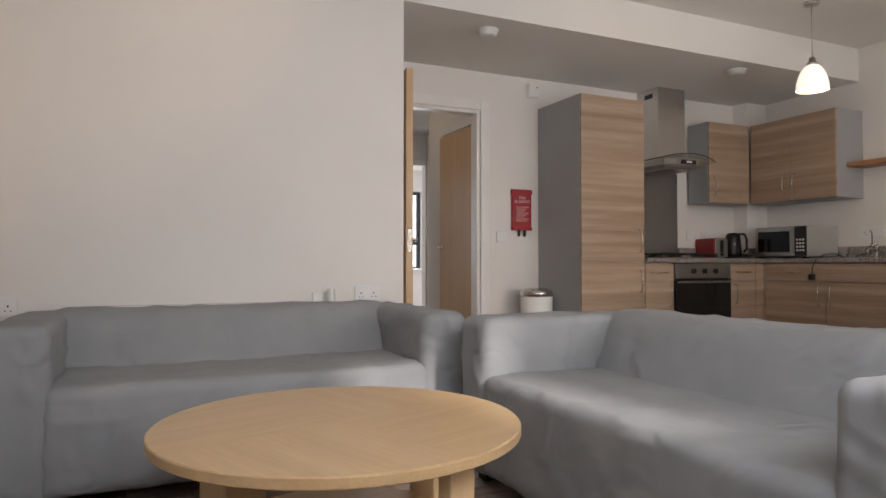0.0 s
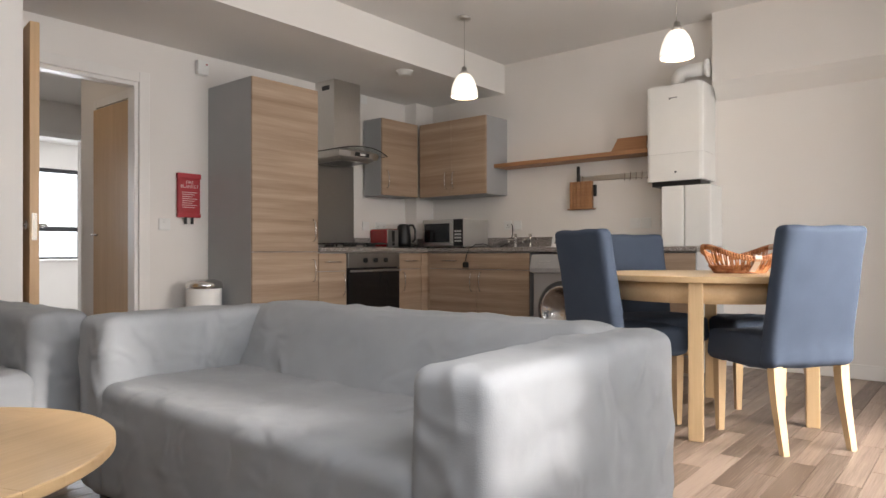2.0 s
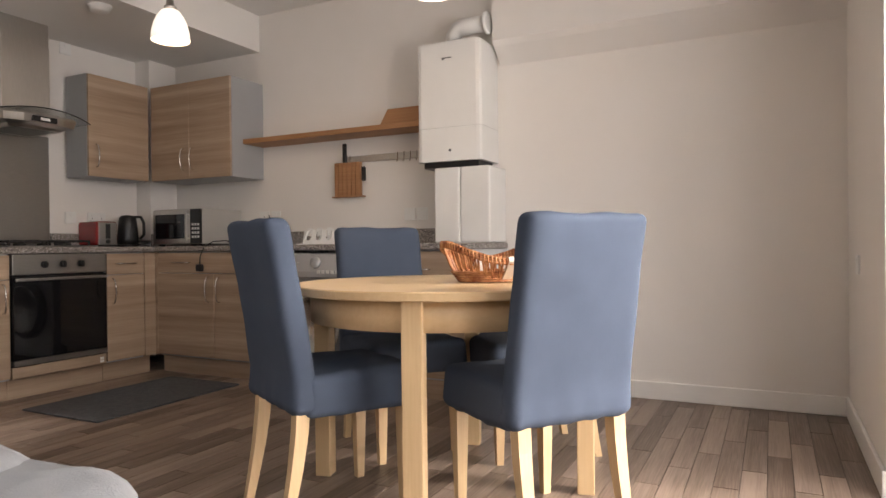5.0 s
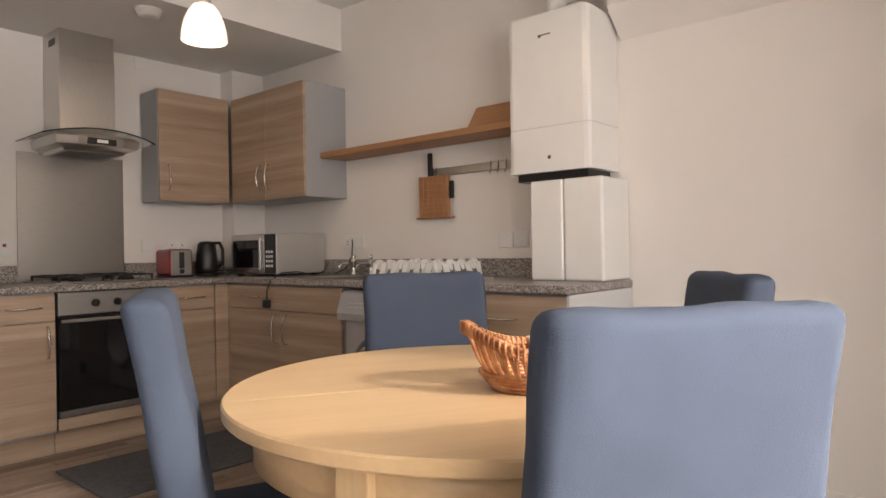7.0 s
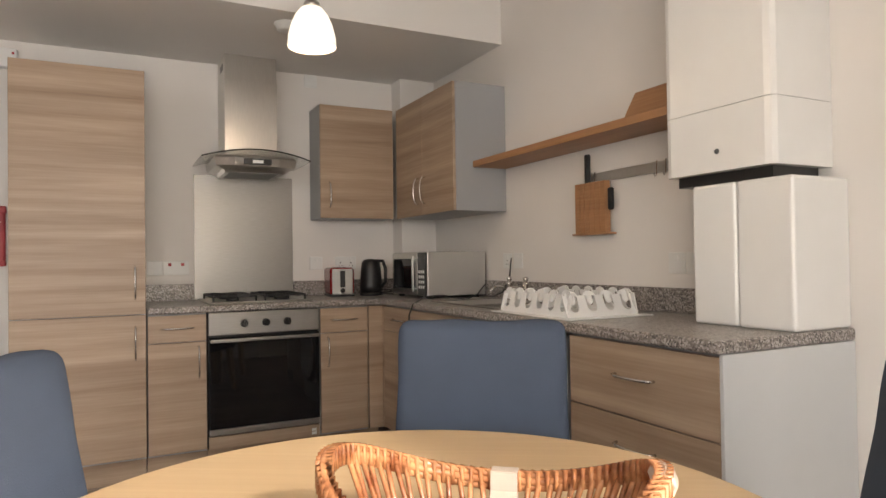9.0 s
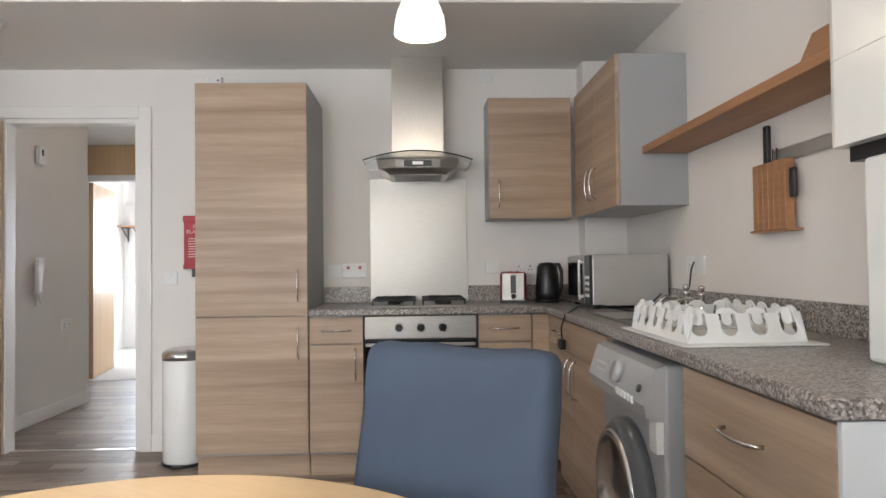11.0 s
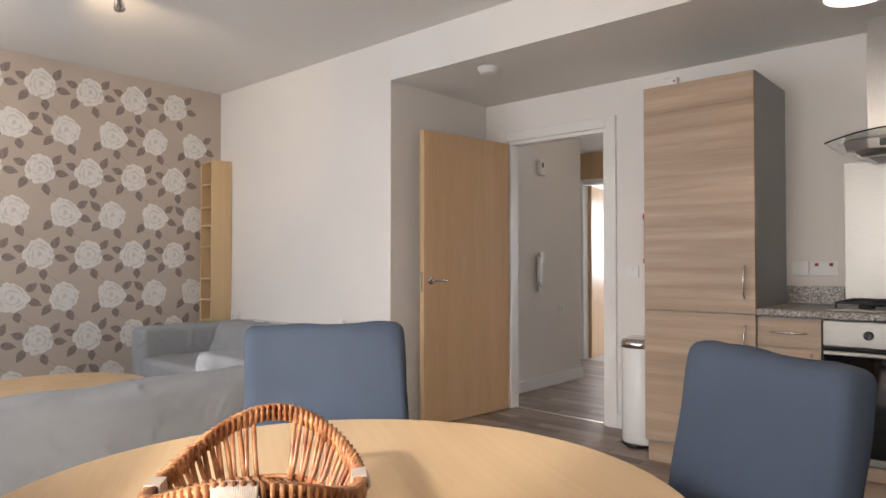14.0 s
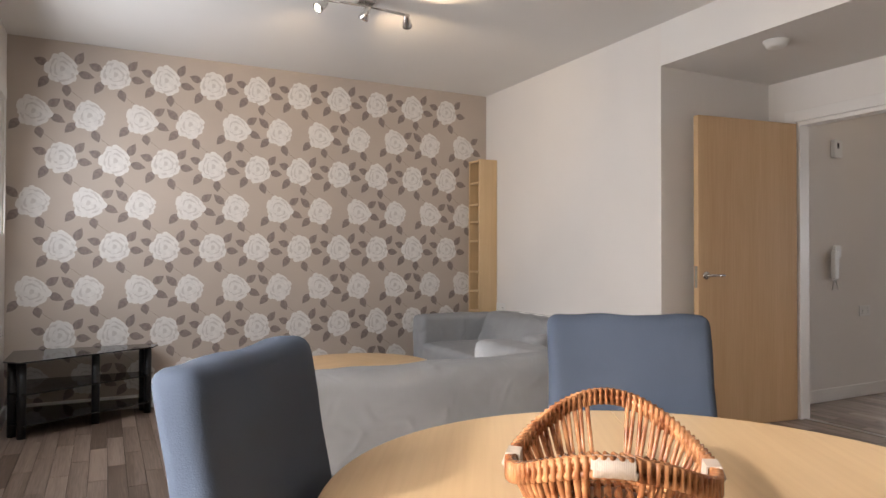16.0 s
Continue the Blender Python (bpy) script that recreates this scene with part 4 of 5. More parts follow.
for nm, m, lab in (("door_2", pose(1.075, 7.29, 0.006, 0, 0, 100), "beech veneer door open into the far room"), ("door_3", pose(2.848, 5.548, 0.006, 0, 0, -90), "closed beech veneer door in the hall")):
    d = thing(nm, m, lab, "door")
    boxes("leaf", M_DOOR, [((0, -0.02, 0), (0.76, 0.02, 2.02))], d, 0.002)
    for s in (-1, 1):
        hx = 0.70 if nm == "door_2" else 0.06
        tube("lever", M_CHROME, [[(hx, s * 0.02, 1.0), (hx, s * 0.055, 1.0), (hx + (-0.1 if hx > 0.3 else 0.1), s * 0.058, 1.0)]], 0.009, d, 8)
ep = thing("entry_phone", pose(1.62, 5.36, 1.06), "white entry phone handset with hanging strap", "entry phone")
boxes("base", M_WHITE, [((0, 0.01, 0.06), (0.02, 0.09, 0.16))], ep, 0.004)
boxes("handset", M_WHITE, [((0.015, -0.045, -0.11), (0.05, 0.015, 0.12))], ep, 0.012, 3)
boxes("speaker", M_BLACK, [((0.018, 0.018, 0.0), (0.03, 0.03, 0.12))], ep)
tube("strap", M_WHITE, [[(0.02, 0.0, -0.11), (0.02, -0.03, -0.19), (0.02, 0.05, -0.19), (0.02, 0.01, -0.11)]], 0.006, ep)
bl = thing("wall_chime", pose(1.62, 5.40, 1.985), "small white wall sensor box", "sensor")
boxes("case", M_WHITE, [((0, -0.05, -0.07), (0.035, 0.05, 0.07))], bl, 0.006)
boxes("lens", M_BLACK, [((0.034, -0.02, 0.0), (0.038, 0.0, 0.045))], bl)
bs = thing("bracket_shelf", pose(0.21, 9.995, 1.72), "small shelf on metal brackets in the far room", "shelf")
boxes("board", M_SHELF, [((0, -0.24, 0), (0.28, 0, 0.02))], bs)
for x in (0.06, 0.22):
    tube("bracket", M_FRAME, [[(x, -0.006, -0.2), (x, -0.006, -0.006), (x, -0.21, -0.006), (x, -0.006, -0.16)]], 0.008, bs)

# bin
bn = thing("pedal_bin", pose(3.09, 4.30, 0), "white pedal bin with stainless lid", "bin")
turned("body", M_ENAMEL, [(0, 0.015), (0.122, 0.015), (0.125, 0.03), (0.125, 0.60), (0.122, 0.605), (0, 0.605)], bn, n=40)
turned("foot_ring", M_BLACK, [(0, 0), (0.128, 0), (0.128, 0.016), (0, 0.016)], bn, n=40)
turned("lid", M_CHROME, [(0.128, 0.603), (0.129, 0.63), (0.12, 0.65), (0.08, 0.665), (0, 0.67)], bn, n=40)
boxes("pedal", M_BLACK, [((-0.03, -0.16, 0.005), (0.03, -0.11, 0.018))], bn, 0.004)
mt = thing("kitchen_mat", pose(4.05, 3.05, 0.001), "dark grey kitchen mat on the floor", "mat")
boxes("pile", M_MAT, [((0, 0, 0), (1.0, 0.62, 0.010))], mt, 0.003)


# ---- pendants and spots ----
def pendant(x, y, zb):
    p = thing("pendant_lamp", pose(x, y, 0), "lit white glass dome pendant on a thin cord", "pendant lamp", "pendants over the table")
    turned("ceiling_rose", M_STEEL, [(0, ZC), (0.05, ZC), (0.05, ZC - 0.018), (0.04, ZC - 0.026), (0, ZC - 0.026)], p, n=28)
    tube("cord", M_CHROME, [[(0, 0, ZC - 0.02), (0, 0, zb + 0.22)]], 0.0025, p, 6)
    turned("fitting", M_STEEL, [(0, zb + 0.225), (0.02, zb + 0.225), (0.022, zb + 0.195), (0.034, zb + 0.19), (0.034, zb + 0.172), (0, zb + 0.17)], p, n=24)
    h, r = 0.172, 0.104
    prof = [(0.030, zb + h), (0.048, zb + h - 0.008), (0.070, zb + 0.135), (0.088, zb + 0.095), (0.099, zb + 0.05), (r, zb), (r - 0.004, zb), (0.094, zb + 0.05), (0.083, zb + 0.095), (0.064, zb + 0.135), (0.030, zb + h - 0.006)]
    s = turned("shade", M_SHADE, prof, p, n=40)
    turned("bulb", M_SPOT, [(0, zb + 0.03), (0.02, zb + 0.04), (0.03, zb + 0.065), (0.024, zb + 0.10), (0.012, zb + 0.13), (0, zb + 0.135)], p, n=16)
    lamp = bulb("pendant_glow", (x, y, zb + 0.01), 3)
    return p


pendant(4.48, 2.98, 2.045)
pendant(4.66, 1.42, 2.085)

st = thing("spot_bar", pose(1.15, 1.62, ZC), "ceiling spotlight bar with small chrome heads, lit", "spotlight")
boxes("base", M_CHROME, [((-0.05, -0.05, -0.025), (0.05, 0.05, 0))], st, 0.004)
tube("bar", M_CHROME, [[(-0.06 + 0.03, -0.30, -0.035), (0.0, 0, -0.035), (-0.03, 0.30, -0.035)]], 0.008, st)
for k, (dy, rx, rz) in enumerate(((-0.27, 55, 200), (0.0, 35, 120), (0.27, 60, 60))):
    bm = bmesh.new()
    lathe(bm, [(0.012, 0.05), (0.016, 0.045), (0.026, 0.0), (0.032, -0.035), (0.028, -0.035), (0.02, -0.01)], n=20)
    finish("head", bm, M_CHROME, st, True, pose(0, dy, -0.085, rx, 0, rz))
    turned("bulb", M_SPOT, [(0, -0.012), (0.024, -0.015), (0.024, -0.028), (0, -0.032)], st, n=16, at=pose(0, dy, -0.085, rx, 0, rz))
for k, tgt in enumerate(((-0.55, 1.3, 2.1), (-0.2, 3.5, 2.4), (2.2, 2.2, 2.67))):
    sl = new("spot_beam", bpy.data.lights.new("spot_beam", "SPOT"))
    sl.data.energy, sl.data.spot_size, sl.data.spot_blend, sl.data.color, sl.data.shadow_soft_size = 24, radians(80), 0.8, (1.0, 0.74, 0.46), 0.03
    sl.matrix_world = look((1.15, 1.62 + 0.27 * (k - 1), ZC - 0.16), tgt)


# ---- soft furniture ----
def cushion(name, material, lo, hi, bevel, parent, sag=0.0, wrinkle=0.006, cuts=10, lean=0.0, puff=0.0, freq=7.0, seed=0, slope=0.0):
    """A rounded upholstered block with a slightly slack, creased cover."""
    bm = bmesh.new()
    add_box(bm, lo, hi, bevel, 5)
    big = [e for e in bm.edges if e.calc_length() > 0.12]
    bmesh.ops.subdivide_edges(bm, edges=big, cuts=cuts, use_grid_fill=True)
    bmesh.ops.triangulate(bm, faces=[f for f in bm.faces if len(f.verts) > 4])
    bm.normal_update()
    c = [(a + b) / 2 for a, b in zip(lo, hi)]
    h = [(b - a) / 2 for a, b in zip(lo, hi)]
    for v in bm.verts:
        u = [(v.co[i] - c[i]) / h[i] for i in range(3)]
        nz = noise.noise(Vector((v.co.x * freq + seed, v.co.y * freq, v.co.z * freq * 0.6)))
        n2 = noise.noise(Vector((v.co.x * 2.2 + 9 + seed, v.co.y * 2.2, v.co.z * 2.2)))
        cr = 1 - abs(noise.noise(Vector((v.co.x * 5 + v.co.z * 4 + seed, v.co.y * 5 - v.co.z * 3, v.co.z * 2.5 + 4)))) * 2.2
        v.co += v.normal * (nz * wrinkle + n2 * wrinkle * 0.5 + max(0, cr - 0.55) * wrinkle * 2.2)
        if u[2] > 0.3:
            v.co.z -= sag * max(0, 1 - u[0] ** 2) * max(0, 1 - u[1] ** 2)
        if puff:
            v.co += v.normal * puff * max(0, 1 - u[0] ** 2) * max(0, 1 - u[2] ** 2)
        if slope and u[1] < 0:
            v.co.y -= slope * (hi[2] - v.co.z) * min(1.0, -u[1] * 2)
        if lean:
            v.co.y += lean * (v.co.z - lo[2])
    return finish(name, bm, material, parent, True)


def sofa(m, group):
    """Two-seat sofa with a loose grey cover: length along x, back towards +y."""
    s = thing("sofa", m, "two-seat sofa in a creased light grey loose cover", "sofa", group)
    hl, d = 0.90, 0.88
    cushion("base", M_SOFA, (-hl + 0.19, -d / 2 + 0.04, 0.045), (hl - 0.19, d / 2 - 0.02, 0.33), 0.02, s, cuts=6, seed=1)
    cushion("seat_cushion", M_SOFA, (-hl + 0.185, -d / 2 - 0.005, 0.05), (hl - 0.185, d / 2 - 0.2, 0.430), 0.045, s, sag=0.012, wrinkle=0.005, cuts=30, freq=6.0, seed=2)
    cushion("backrest", M_SOFA, (-hl + 0.13, d / 2 - 0.27, 0.06), (hl - 0.13, d / 2, 0.655), 0.07, s, wrinkle=0.006, cuts=30, freq=5.0, seed=3, slope=0.42)
    for k, sx in enumerate((-1, 1)):
        x0, x1 = sorted((sx * hl, sx * (hl - 0.215)))
        cushion("arm", M_SOFA, (x0, -d / 2, 0.04), (x1, d / 2, 0.642), 0.042, s, wrinkle=0.006, cuts=22, freq=6.5, seed=5 + k)
    for sx in (-1, 1):
        for sy in (-1, 1):
            boxes("leg", M_BLACK, [((sx * 0.8 - 0.03, sy * 0.36 - 0.03, 0), (sx * 0.8 + 0.03, sy * 0.36 + 0.03, 0.06))], s)
    return s


sofa_a = sofa(pose(0.71, 2.98, 0), "pair of grey sofas")
copy_thing(sofa_a, pose(1.93, 1.48, 0, 0, 0, -90))


def dining_chair():
    """Skirted chair facing +x; the back at x = 0."""
    c = thing("dining_chair", pose(0, 0, 0), "high-backed dining chair in a blue cotton cover on beech legs", "chair", "chairs round the table")
    w = 0.215
    bm = bmesh.new()
    add_box(bm, (-0.04, -w, 0.37), (0.04, w, 0.972), 0.028, 4)
    big = [e for e in bm.edges if e.calc_length() > 0.1]
    bmesh.ops.subdivide_edges(bm, edges=big, cuts=14, use_grid_fill=True)
    bm.normal_update()
    for v in bm.verts:
        h = (v.co.z - 0.45) / 0.5
        k = max(0, h)
        v.co.x -= 0.080 * k ** 1.15
        v.co.y *= 1.0 - 0.03 * k
        low = max(0, (0.47 - v.co.z) / 0.1)
        v.co += v.normal * (0.004 * noise.noise(v.co * 9) + 0.006 * low * math.sin(v.co.y * 70) * 0.5 + 0.008 * low)
        if v.co.z > 0.93:
            v.co.z += 0.004 * noise.noise(v.co * 14)
    finish("back_cover", bm, M_BLUE, c, True)
    cushion("seat_cover", M_BLUE, (0.0, -0.215, 0.35), (0.41, 0.215, 0.485), 0.03, c, sag=-0.008, wrinkle=0.006, cuts=10, seed=11)
    for sx, sy in ((0.37, -0.17), (0.37, 0.17), (0.0, -0.17), (0.0, 0.17)):
        bm = bmesh.new()
        spl = -0.06 if sx < 0.1 else 0.0
        q = []
        for z, r, f in ((0.0, 0.014, 1.0), (0.1, 0.0165, 0.66), (0.2, 0.019, 0.35), (0.3, 0.021, 0.12), (0.40, 0.022, 0.0)):
            x = sx + spl * f
            q.append([bm.verts.new(p) for p in ((x - r, sy - r, z), (x + r, sy - r, z), (x + r, sy + r, z), (x - r, sy + r, z))])
        for a, b in zip(q, q[1:]):
            for i in range(4):
                bm.faces.new((a[i], a[(i + 1) % 4], b[(i + 1) % 4], b[i]))
        bm.faces.new(q[0])
        bm.faces.new(q[-1])
        finish("leg", bm, M_BEECHZ, c)
    return c


ch = dining_chair()
ch.matrix_basis = pose(3.764, 0.522, 0, 0, 0, 52.7)
copy_thing(ch, pose(3.576, 1.441, 0, 0, 0, -29))
copy_thing(ch, pose(4.496, 1.607, 0, 0, 0, -126))
copy_thing(ch, pose(4.699, 0.796, 0, 0, 0, 130))

# ---- tables ----
dt = thing("dining_table", pose(4.067, 1.062, 0.009, 0, 0, -31), "round extending dining table in pale beech veneer", "table")
R = 0.567
for s in (1, -1):
    bm = bmesh.new()
    N = 40
    lay = []
    for r, z in ((R - 0.004, 0.712), (R, 0.716), (R, 0.737), (R - 0.004, 0.741)):
        lay.append([bm.verts.new((r * math.cos(math.pi * i / N), s * (0.0012 + r * math.sin(math.pi * i / N)), z)) for i in range(N + 1)])
    for a, b in zip(lay, lay[1:]):
        for i in range(N):
            bm.faces.new((a[i], a[i + 1], b[i + 1], b[i]))
        bm.faces.new((a[0], b[0], b[N], a[N]))
    bm.faces.new(lay[0])
    bm.faces.new(lay[-1])
    finish("top_half", bm, M_BEECH, dt)
ra = 0.505
turned("apron", M_BEECH, [(ra - 0.02, 0.615), (ra, 0.615), (ra, 0.712), (ra - 0.02, 0.712), (ra - 0.02, 0.615)], dt, n=72)
for k in range(4):
    bm = bmesh.new()
    add_box(bm, (0.465, -0.032, -0.009), (0.525, 0.032, 0.711), 0.004)
    finish("leg", bm, M_BEECHZ, dt, False, pose(0, 0, 0, 0, 0, 45 + 90 * k))

ct = thing("coffee_table", pose(0.80, 1.70, 0, 0, 0, 20), "round oak veneer coffee table with a lower shelf", "coffee table")
RC = 0.485
for k in range(4):
    bm = bmesh.new()
    N = 16
    a0 = math.pi / 2 * k
    lay = []
    for r, z in ((RC - 0.003, 0.405), (RC, 0.408), (RC, 0.429), (RC - 0.003, 0.432)):
        c0 = bm.verts.new((0.0006 * math.cos(a0 + 0.785), 0.0006 * math.sin(a0 + 0.785), z))
        lay.append([c0] + [bm.verts.new((r * math.cos(a0 + 0.0008 + (math.pi / 2 - 0.0016) * i / N), r * math.sin(a0 + 0.0008 + (math.pi / 2 - 0.0016) * i / N), z)) for i in range(N + 1)])
    n = N + 2
    for a, b in zip(lay, lay[1:]):
        for i in range(n):
            bm.faces.new((a[i], a[(i + 1) % n], b[(i + 1) % n], b[i]))
    bm.faces.new(lay[0])
    bm.faces.new(lay[-1])
    finish("top_quarter", bm, M_COFFEE if k % 2 else M_COFFEE2, ct)
for k in range(4):
    bm = bmesh.new()
    add_box(bm, (0.36, -0.05, 0), (0.40, 0.05, 0.4045), 0.006)
    finish("leg", bm, M_BEECHZ, ct, False, pose(0, 0, 0, 0, 0, 10 + 90 * k))
turned("lower_shelf", M_COFFEE, [(0, 0.12), (0.34, 0.12), (0.345, 0.123), (0.345, 0.137), (0.34, 0.14), (0, 0.14)], ct, n=56)

# wicker basket: flared oval, high ends, stakes round it
bk = thing("wicker_basket", pose(4.100, 0.893, 0.7505, 0, 0, -40), "varnished brown wicker basket with cut-out handles on the table", "basket")


def rim(a, grow=1.0):
    rx, ry = 0.192 * grow, 0.138 * grow
    h = 0.076 + 0.060 * abs(math.cos(a)) ** 2.2
    return Vector((rx * math.cos(a), ry * math.sin(a), h))


def base_pt(a, z=0.012):
    return Vector((0.135 * math.cos(a), 0.09 * math.sin(a), z))


bm = bmesh.new()
NS = 76
for i in range(NS):
    a = 2 * math.pi * i / NS
    if min(abs(a - c) for c in (0, math.pi, 2 * math.pi)) < 0.19:
        continue
    p0, p2 = base_pt(a + 0.05 * (-1) ** i), rim(a)
    p1 = (p0 + p2) / 2 + Vector((p2.x - p0.x, p2.y - p0.y, 0)) * 0.06
    p1.z -= 0.006
    add_tube(bm, [p0, p1, p2, p2 + Vector((0, 0, 0.003))], 0.0040, 6)
finish("stake", bm, M_WICKER, bk, True)
bm = bmesh.new()
for dz, g in ((0.0, 1.0), (0.008, 1.015), (-0.008, 1.012)):
    add_tube(bm, [rim(2 * math.pi * i / 64, g) + Vector((0, 0, dz)) for i in range(65)], 0.0058, 8)
for i in range(90):
    a = 2 * math.pi * i / 90
    p, q = rim(a, 0.97), rim(a + 0.06, 1.045)
    add_tube(bm, [p + Vector((0, 0, -0.012)), p + Vector((0, 0, 0.013)), q + Vector((0, 0, 0.012)), q + Vector((0, 0, -0.012))], 0.0036, 5)
finish("rim", bm, M_WICKER, bk, True)
bm = bmesh.new()
for k in range(5):
    g = 1 + 0.05 * k
    add_tube(bm, [Vector((0.135 * g * math.cos(2 * math.pi * i / 48), 0.09 * g * math.sin(2 * math.pi * i / 48), 0.007 + 0.008 * k)) for i in range(49)], 0.0048, 6)
for k in range(11):
    y = -0.08 + 0.016 * k
    w = 0.135 * math.sqrt(max(0, 1 - (y / 0.09) ** 2))
    if w > 0.02:
        add_tube(bm, [(-w, y, 0.008), (w, y, 0.008)], 0.0065, 6)
finish("base", bm, M_WICKER, bk, True)
for s in (-1, 1):
    a = s * math.pi / 2
    p0, p1 = base_pt(a), rim(a)
    bm = bmesh.new()
    path = [p0 + Vector((0, s * 0.008, 0)), p0.lerp(p1, 0.5) + Vector((0, s * 0.010, -0.004)), p1 + Vector((0, s * 0.014, 0)), p1 + Vector((0, s * 0.008, 0.016)), p1 + Vector((0, -s * 0.012, 0.015)), p1 + Vector((0, -s * 0.014, -0.01)), p0.lerp(p1, 0.4) + Vector((0, -s * 0.008, 0.0))]
    across = [[bm.verts.new((dx, p.y, p.z)) for dx in (-0.018, 0.018)] for p in path]
    for u, v in zip(across, across[1:]):
        bm.faces.new((u[0], u[1], v[1], v[0]))
    finish("strap", bm, M_STRAP, bk).modifiers.new("thickness", "SOLIDIFY").thickness = 0.003
coil = []
for i in range(161):
    c = rim(-0.17 + 0.34 * i / 160, 1.012)
    coil.append(c + Vector((0.0115 * math.cos(i * 0.785), 0, 0.0115 * math.sin(i * 0.785))))
tube("wrapped_grip", M_STRAP, [coil], 0.0026, bk, 5)

# ---- lounge end ----
tv = thing("tv_stand", pose(-0.40, 0.10, 0, 0, 0, 0), "black glass corner television stand with three shelves", "tv stand")


def slab(name, z, grow, parent):
    pts = [(-0.10, -0.40), (0.42, -0.40), (0.52, -0.30), (0.10, 0.46), (-0.02, 0.50), (-0.10, 0.44)]
    bm = bmesh.new()
    lo = [bm.verts.new((x * grow, y * grow, z)) for x, y in pts]
    hi = [bm.verts.new((x * grow, y * grow, z + 0.008)) for x, y in pts]
    n = len(pts)
    for i in range(n):
        bm.faces.new((lo[i], lo[(i + 1) % n], hi[(i + 1) % n], hi[i]))
    bm.faces.new(lo)
    bm.faces.new(hi)
    return finish(name, bm, M_SMOKE, parent)


for nm, z, g in (("top", 0.47, 1.0), ("shelf", 0.27, 0.93), ("shelf", 0.08, 0.93)):
    slab(nm, z, g, tv)
for x, y in ((-0.07, 0.40), (0.03, 0.43), (0.44, -0.30), (0.36, -0.36), (-0.07, -0.36), (0.22, 0.10)):
    turned("post", M_BLACK, [(0, 0), (0.025, 0), (0.025, 0.469), (0, 0.469)], tv, (x, y, 0), 20)

bc = thing("cd_tower", pose(XW + 0.012, 3.33, 0), "tall narrow beech shelving tower against the wall", "bookcase")
BW, BD, BH = 0.19, 0.20, 2.02
boxes("side", M_BEECHZ, [((0.0, 0, 0), (0.19, 0.018, BH))], bc, 0.002)
boxes("side", M_BEECHZ, [((0.0, BD - 0.018, 0), (0.19, BD - 0.002, BH))], bc, 0.002)
boxes("back", M_BEECHZ, [((0.0, 0.018, 0), (0.006, BD - 0.018, BH))], bc)
bc.matrix_basis = pose(XW + 0.004, YL - 0.004, 0, 0, 0, -90)
for k, z in enumerate((0.03, 0.3, 0.62, 0.80, 0.98, 1.26, 1.44, 1.60, 1.80, BH - 0.02)):
    boxes("shelf", M_BEECHZ, [((0.006, 0.018, z), (0.185, BD - 0.018, z + 0.016))], bc)

bd = thing("roller_blind", pose(0, 0, 0), "white roller blind with a bead chain, its unseen fabric added to block sun", "blind")
boxes("cassette", M_BLIND, [((L0 - 0.05, YS + 0.002, 2.10), (L1 + 0.05, YS + 0.06, 2.18))], bd, 0.006)
# unseen fabric and bar, added to block sun; the gap leaves a lit strip
boxes("sun_block_fabric", M_BLIND, [((L0 + 0.01, YS + 0.012, 0.88), (1.42, YS + 0.014, 2.12))], bd)
boxes("bottom_bar", M_BLIND, [((L0 + 0.01, YS + 0.006, 0.876), (1.42, YS + 0.02, 0.9))], bd, 0.003)
tube("bead_chain", M_WHITE, [[(L0 - 0.03, YS + 0.035, 2.12), (L0 - 0.03, YS + 0.035, 1.27), (L0 - 0.025, YS + 0.045, 1.25), (L0 - 0.02, YS + 0.055, 1.27), (L0 - 0.02, YS + 0.055, 2.12)]], 0.0035, bd, 6)
plate("wall_socket", (-0.3, YS, 0.62), 0.146, 0.086, "-y", "white plastic wall socket", "socket", 0, 2).matrix_basis = pose(-0.33, YS, 0.62, 0, 0, 180)

# ---- wallpaper ----
wp = tagged(boxes("wallpaper", M_PAPER, [((XW, YS, 0.10), (XW + 0.0015, YL - 0.001, ZC - 0.001))]), "taupe wallpaper with large white peonies and grey leaves", "", "", "structure")
random.seed(4)


def flower_mesh(seed):
    rnd = random.Random(seed)
    bm = bmesh.new()
    for ringr, size, n, x, idx in ((0.078, 0.046, 11, 0.0005, 0), (0.055, 0.042, 8, 0.0010, 1), (0.052, 0.038, 8, 0.0014, 0), (0.030, 0.034, 6, 0.0018, 1), (0.026, 0.030, 6, 0.0022, 0), (0.006, 0.018, 2, 0.0026, 1)):
        for k in range(n):
            a = 2 * math.pi * (k + 0.5 * rnd.random()) / n + ringr * 40
            r = ringr * (0.88 + 0.24 * rnd.random())
            s = size * (0.85 + 0.3 * rnd.random())
            cy, cz = r * math.cos(a), r * math.sin(a) * 1.05
            vs = []
            for i in range(12):
                b = 2 * math.pi * i / 12
                q = s * (1 + 0.12 * math.cos(3 * b + rnd.random()))
                vs.append(bm.verts.new((x + 0.00002 * k, cy + q * math.cos(b), cz + q * math.sin(b))))
            f = bm.faces.new(vs)
            f.material_index = idx
    me = bpy.data.meshes.new("peony")
    bm.to_mesh(me)
    bm.free()
    me.materials.append(M_FLOWER)
    me.materials.append(M_PETAL)
    return me


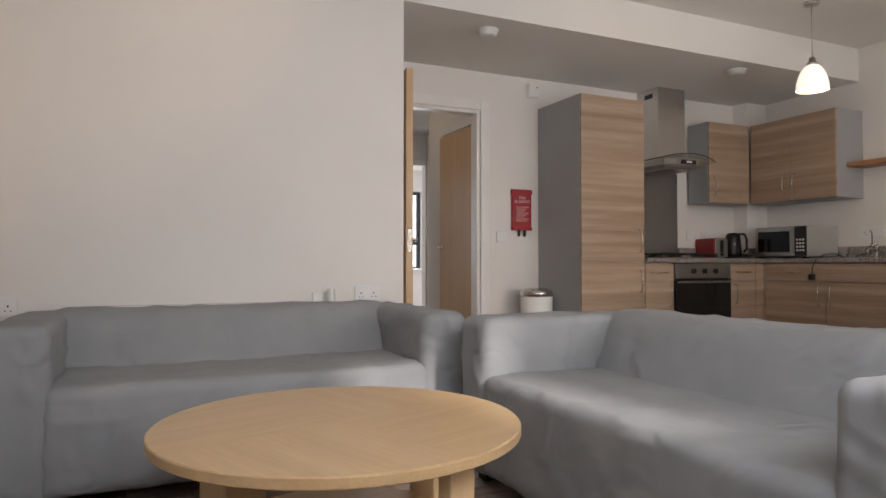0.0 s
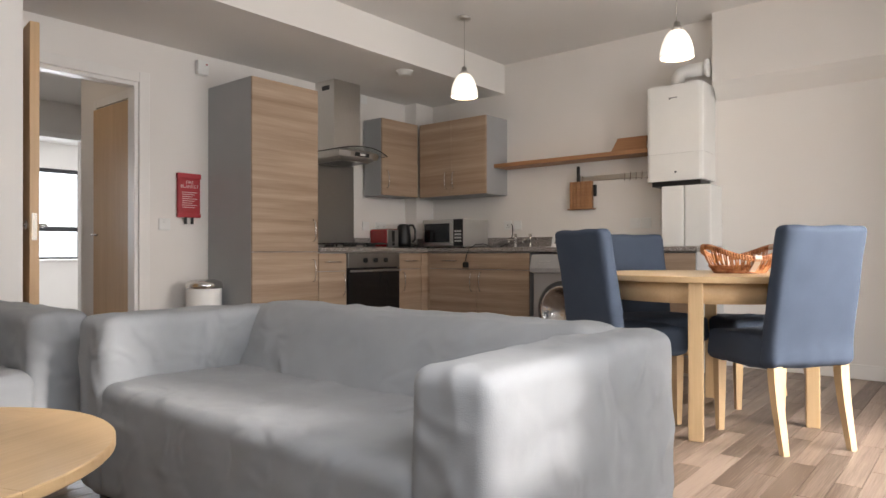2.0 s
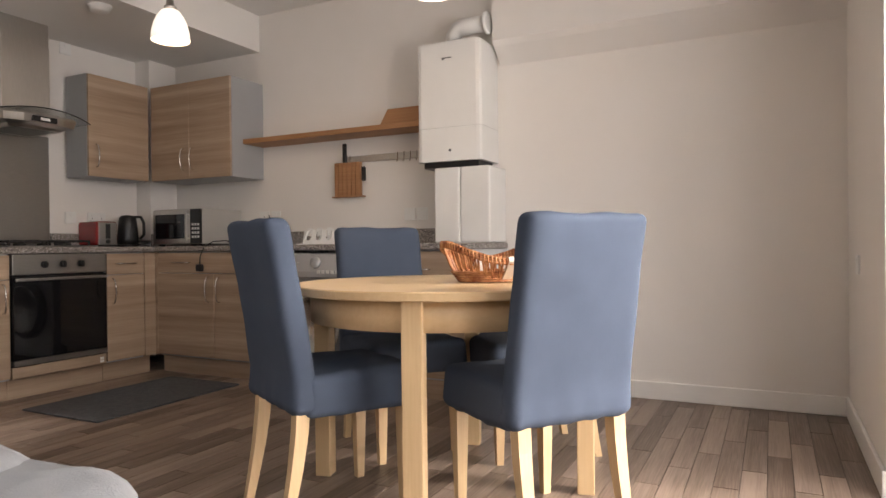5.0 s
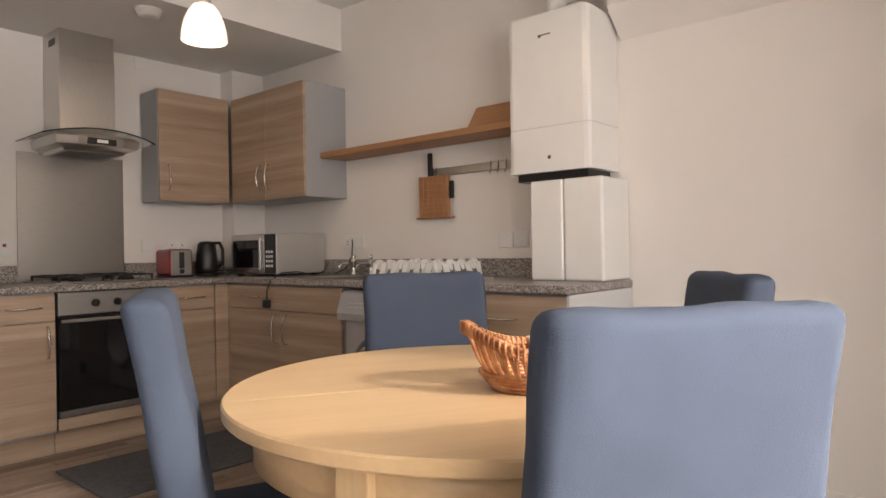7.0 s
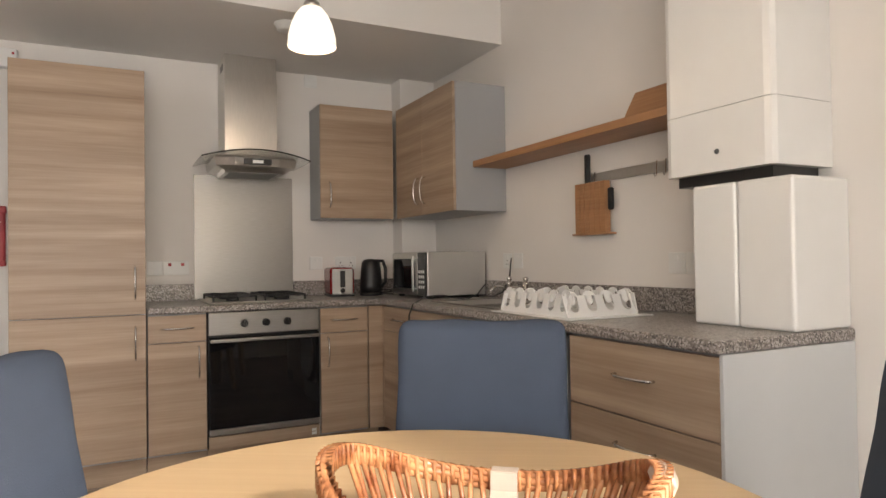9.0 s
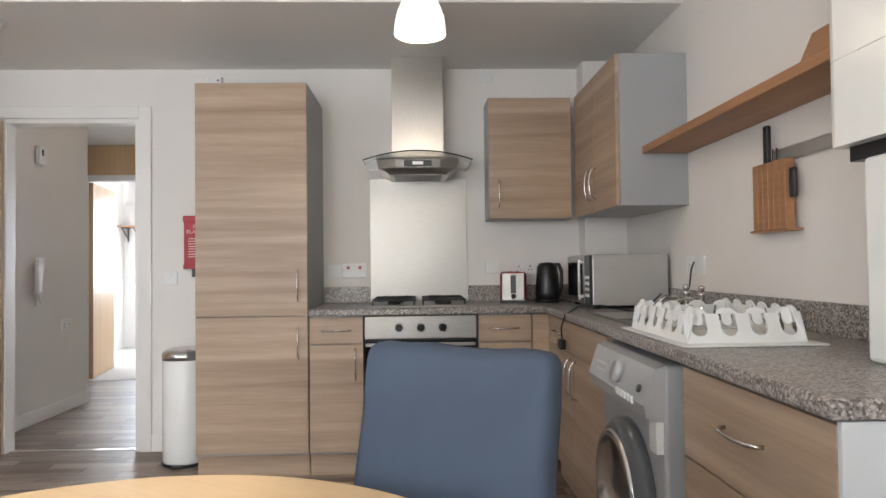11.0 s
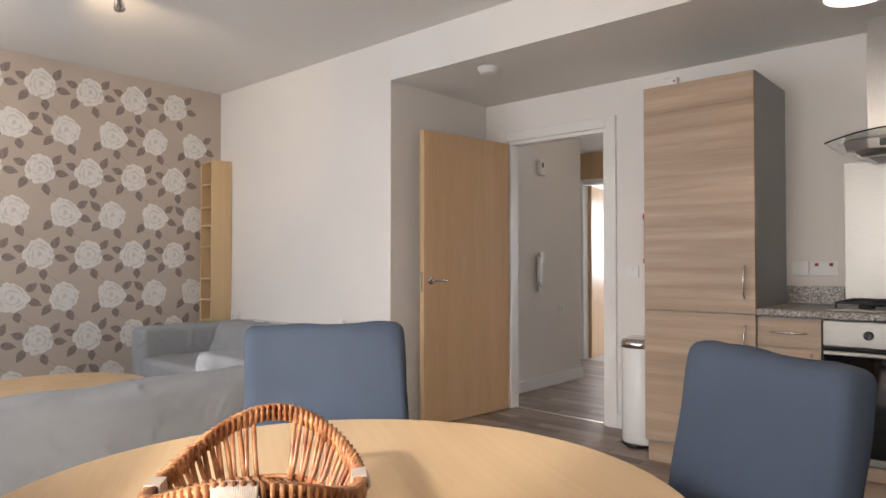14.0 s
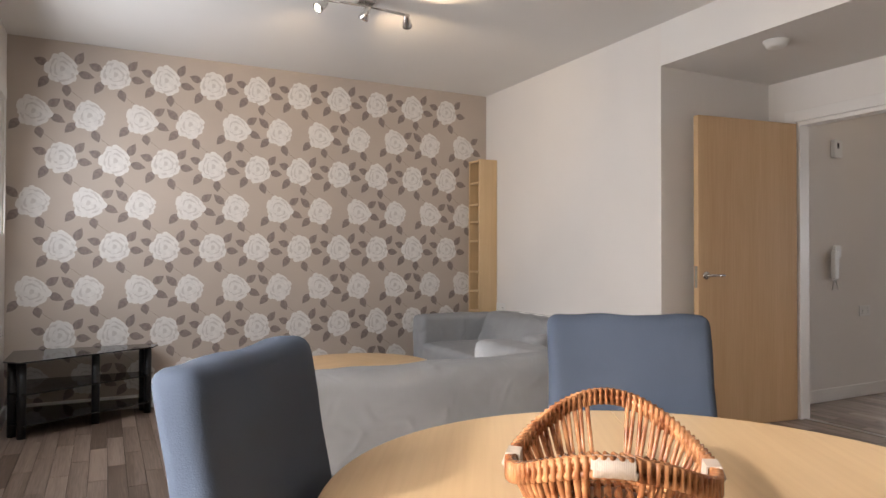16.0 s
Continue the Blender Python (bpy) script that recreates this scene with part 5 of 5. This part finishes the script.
def leaf_mesh(seed):
    rnd = random.Random(seed)
    bm = bmesh.new()

    def leaf(y, z, ang, ln, wd, x):
        u, w = (math.cos(ang), math.sin(ang)), (-math.sin(ang), math.cos(ang))
        pts = []
        for sgn in (1, -1):
            seq = [(t / 8, sgn * wd * math.sin(math.pi * (t / 8) ** 0.8)) for t in range(9)]
            seq = seq if sgn == 1 else seq[::-1][1:-1]
            pts += [bm.verts.new((x, y + u[0] * ln * t + w[0] * o, z + u[1] * ln * t + w[1] * o)) for t, o in seq]
        bm.faces.new(pts).material_index = 0

    for k, (y, z, ang, ln) in enumerate(((0.10, 0.05, 0.9, 0.10), (0.115, -0.02, -0.2, 0.11), (-0.105, 0.03, 2.6, 0.10), (-0.10, -0.07, 3.9, 0.11), (0.03, -0.125, -1.2, 0.09))):
        if rnd.random() < 0.85:
            leaf(y, z, ang + rnd.uniform(-0.3, 0.3), ln * rnd.uniform(1.0, 1.3), 0.034, 0.0003 + 0.00004 * k)
    z0, z1 = -0.10, -0.24
    pts = [(0.03, z0), (0.06, (z0 + z1) / 2), (0.15, z1)]
    for (ya, za), (yb, zb) in zip(pts, pts[1:]):
        bm.faces.new([bm.verts.new(p) for p in ((0.0002, ya - 0.003, za), (0.0002, ya + 0.003, za), (0.0002, yb + 0.003, zb), (0.0002, yb - 0.003, zb))]).material_index = 1
    me = bpy.data.meshes.new("leaf_spray")
    bm.to_mesh(me)
    bm.free()
    me.materials.append(M_LEAF)
    me.materials.append(M_STEM)
    return me


flowers, leaves = [flower_mesh(s) for s in (1, 2, 3, 4)], [leaf_mesh(s) for s in (1, 2, 3, 4)]
for k in range(-1, 20):
    y = -0.03 + 0.1712 * k
    for j in range(5):
        z = (2.455 if k % 2 == 0 else 2.14) - 0.632 * j
        if not (0.24 < z and YS + 0.12 < y < YL - 0.13):
            continue
        for nm, pool in (("peony", flowers), ("leaf_spray", leaves)):
            o = new(nm, pool[(k + 2 * j) % 4])
            o.parent = wp
            o.matrix_basis = pose(XW + 0.0018, y, z) @ Matrix.Diagonal((1, 0.86, 0.86, 1))

# ---- floor strips ----
random.seed(7)
PW, PL = 0.088, 0.62


def plank_mesh(length):
    bm = bmesh.new()
    b = 0.0012
    w2, l2 = PW / 2 - 0.0006, length / 2 - 0.0006
    lo = [bm.verts.new(p) for p in ((-l2, -w2, -0.004), (l2, -w2, -0.004), (l2, w2, -0.004), (-l2, w2, -0.004))]
    hi = [bm.verts.new(p) for p in ((-l2 + b, -w2 + b, 0), (l2 - b, -w2 + b, 0), (l2 - b, w2 - b, 0), (-l2 + b, w2 - b, 0))]
    for i in range(4):
        bm.faces.new((lo[i], lo[(i + 1) % 4], hi[(i + 1) % 4], hi[i]))
    bm.faces.new(hi)
    me = bpy.data.meshes.new("plank")
    bm.to_mesh(me)
    bm.free()
    me.materials.append(M_FLOOR)
    return me


shared = {}
far = bmesh.new()
rows_y = []
y = YS - 0.25
while y < 7.2:
    rows_y.append(y)
    y += PW
for r, y in enumerate(rows_y):
    xa, xb = (XW, XE) if y < YB + 0.05 else ((0.5, 3.4))
    x = xa - (r * 0.37 % 1) * PL
    while x < xb:
        a, b = max(x, xa), min(x + PL, xb)
        ln = round(b - a, 2)
        if ln > 0.03:
            if ln not in shared:
                shared[ln] = plank_mesh(ln)
            if y > 3.3 or a < 1.75:
                n0 = len(far.verts)
                far.from_mesh(shared[ln])
                far.verts.ensure_lookup_table()
                bmesh.ops.translate(far, verts=far.verts[n0:], vec=((a + b) / 2, y + PW / 2, 0))
                x += PL
                continue
            o = new("plank", shared[ln])
            o.parent = floor
            o.location = ((a + b) / 2, y + PW / 2, 0)
        x += PL
tagged(finish("planks", far, M_FLOORFAR, floor), "", "", "", "stuff")
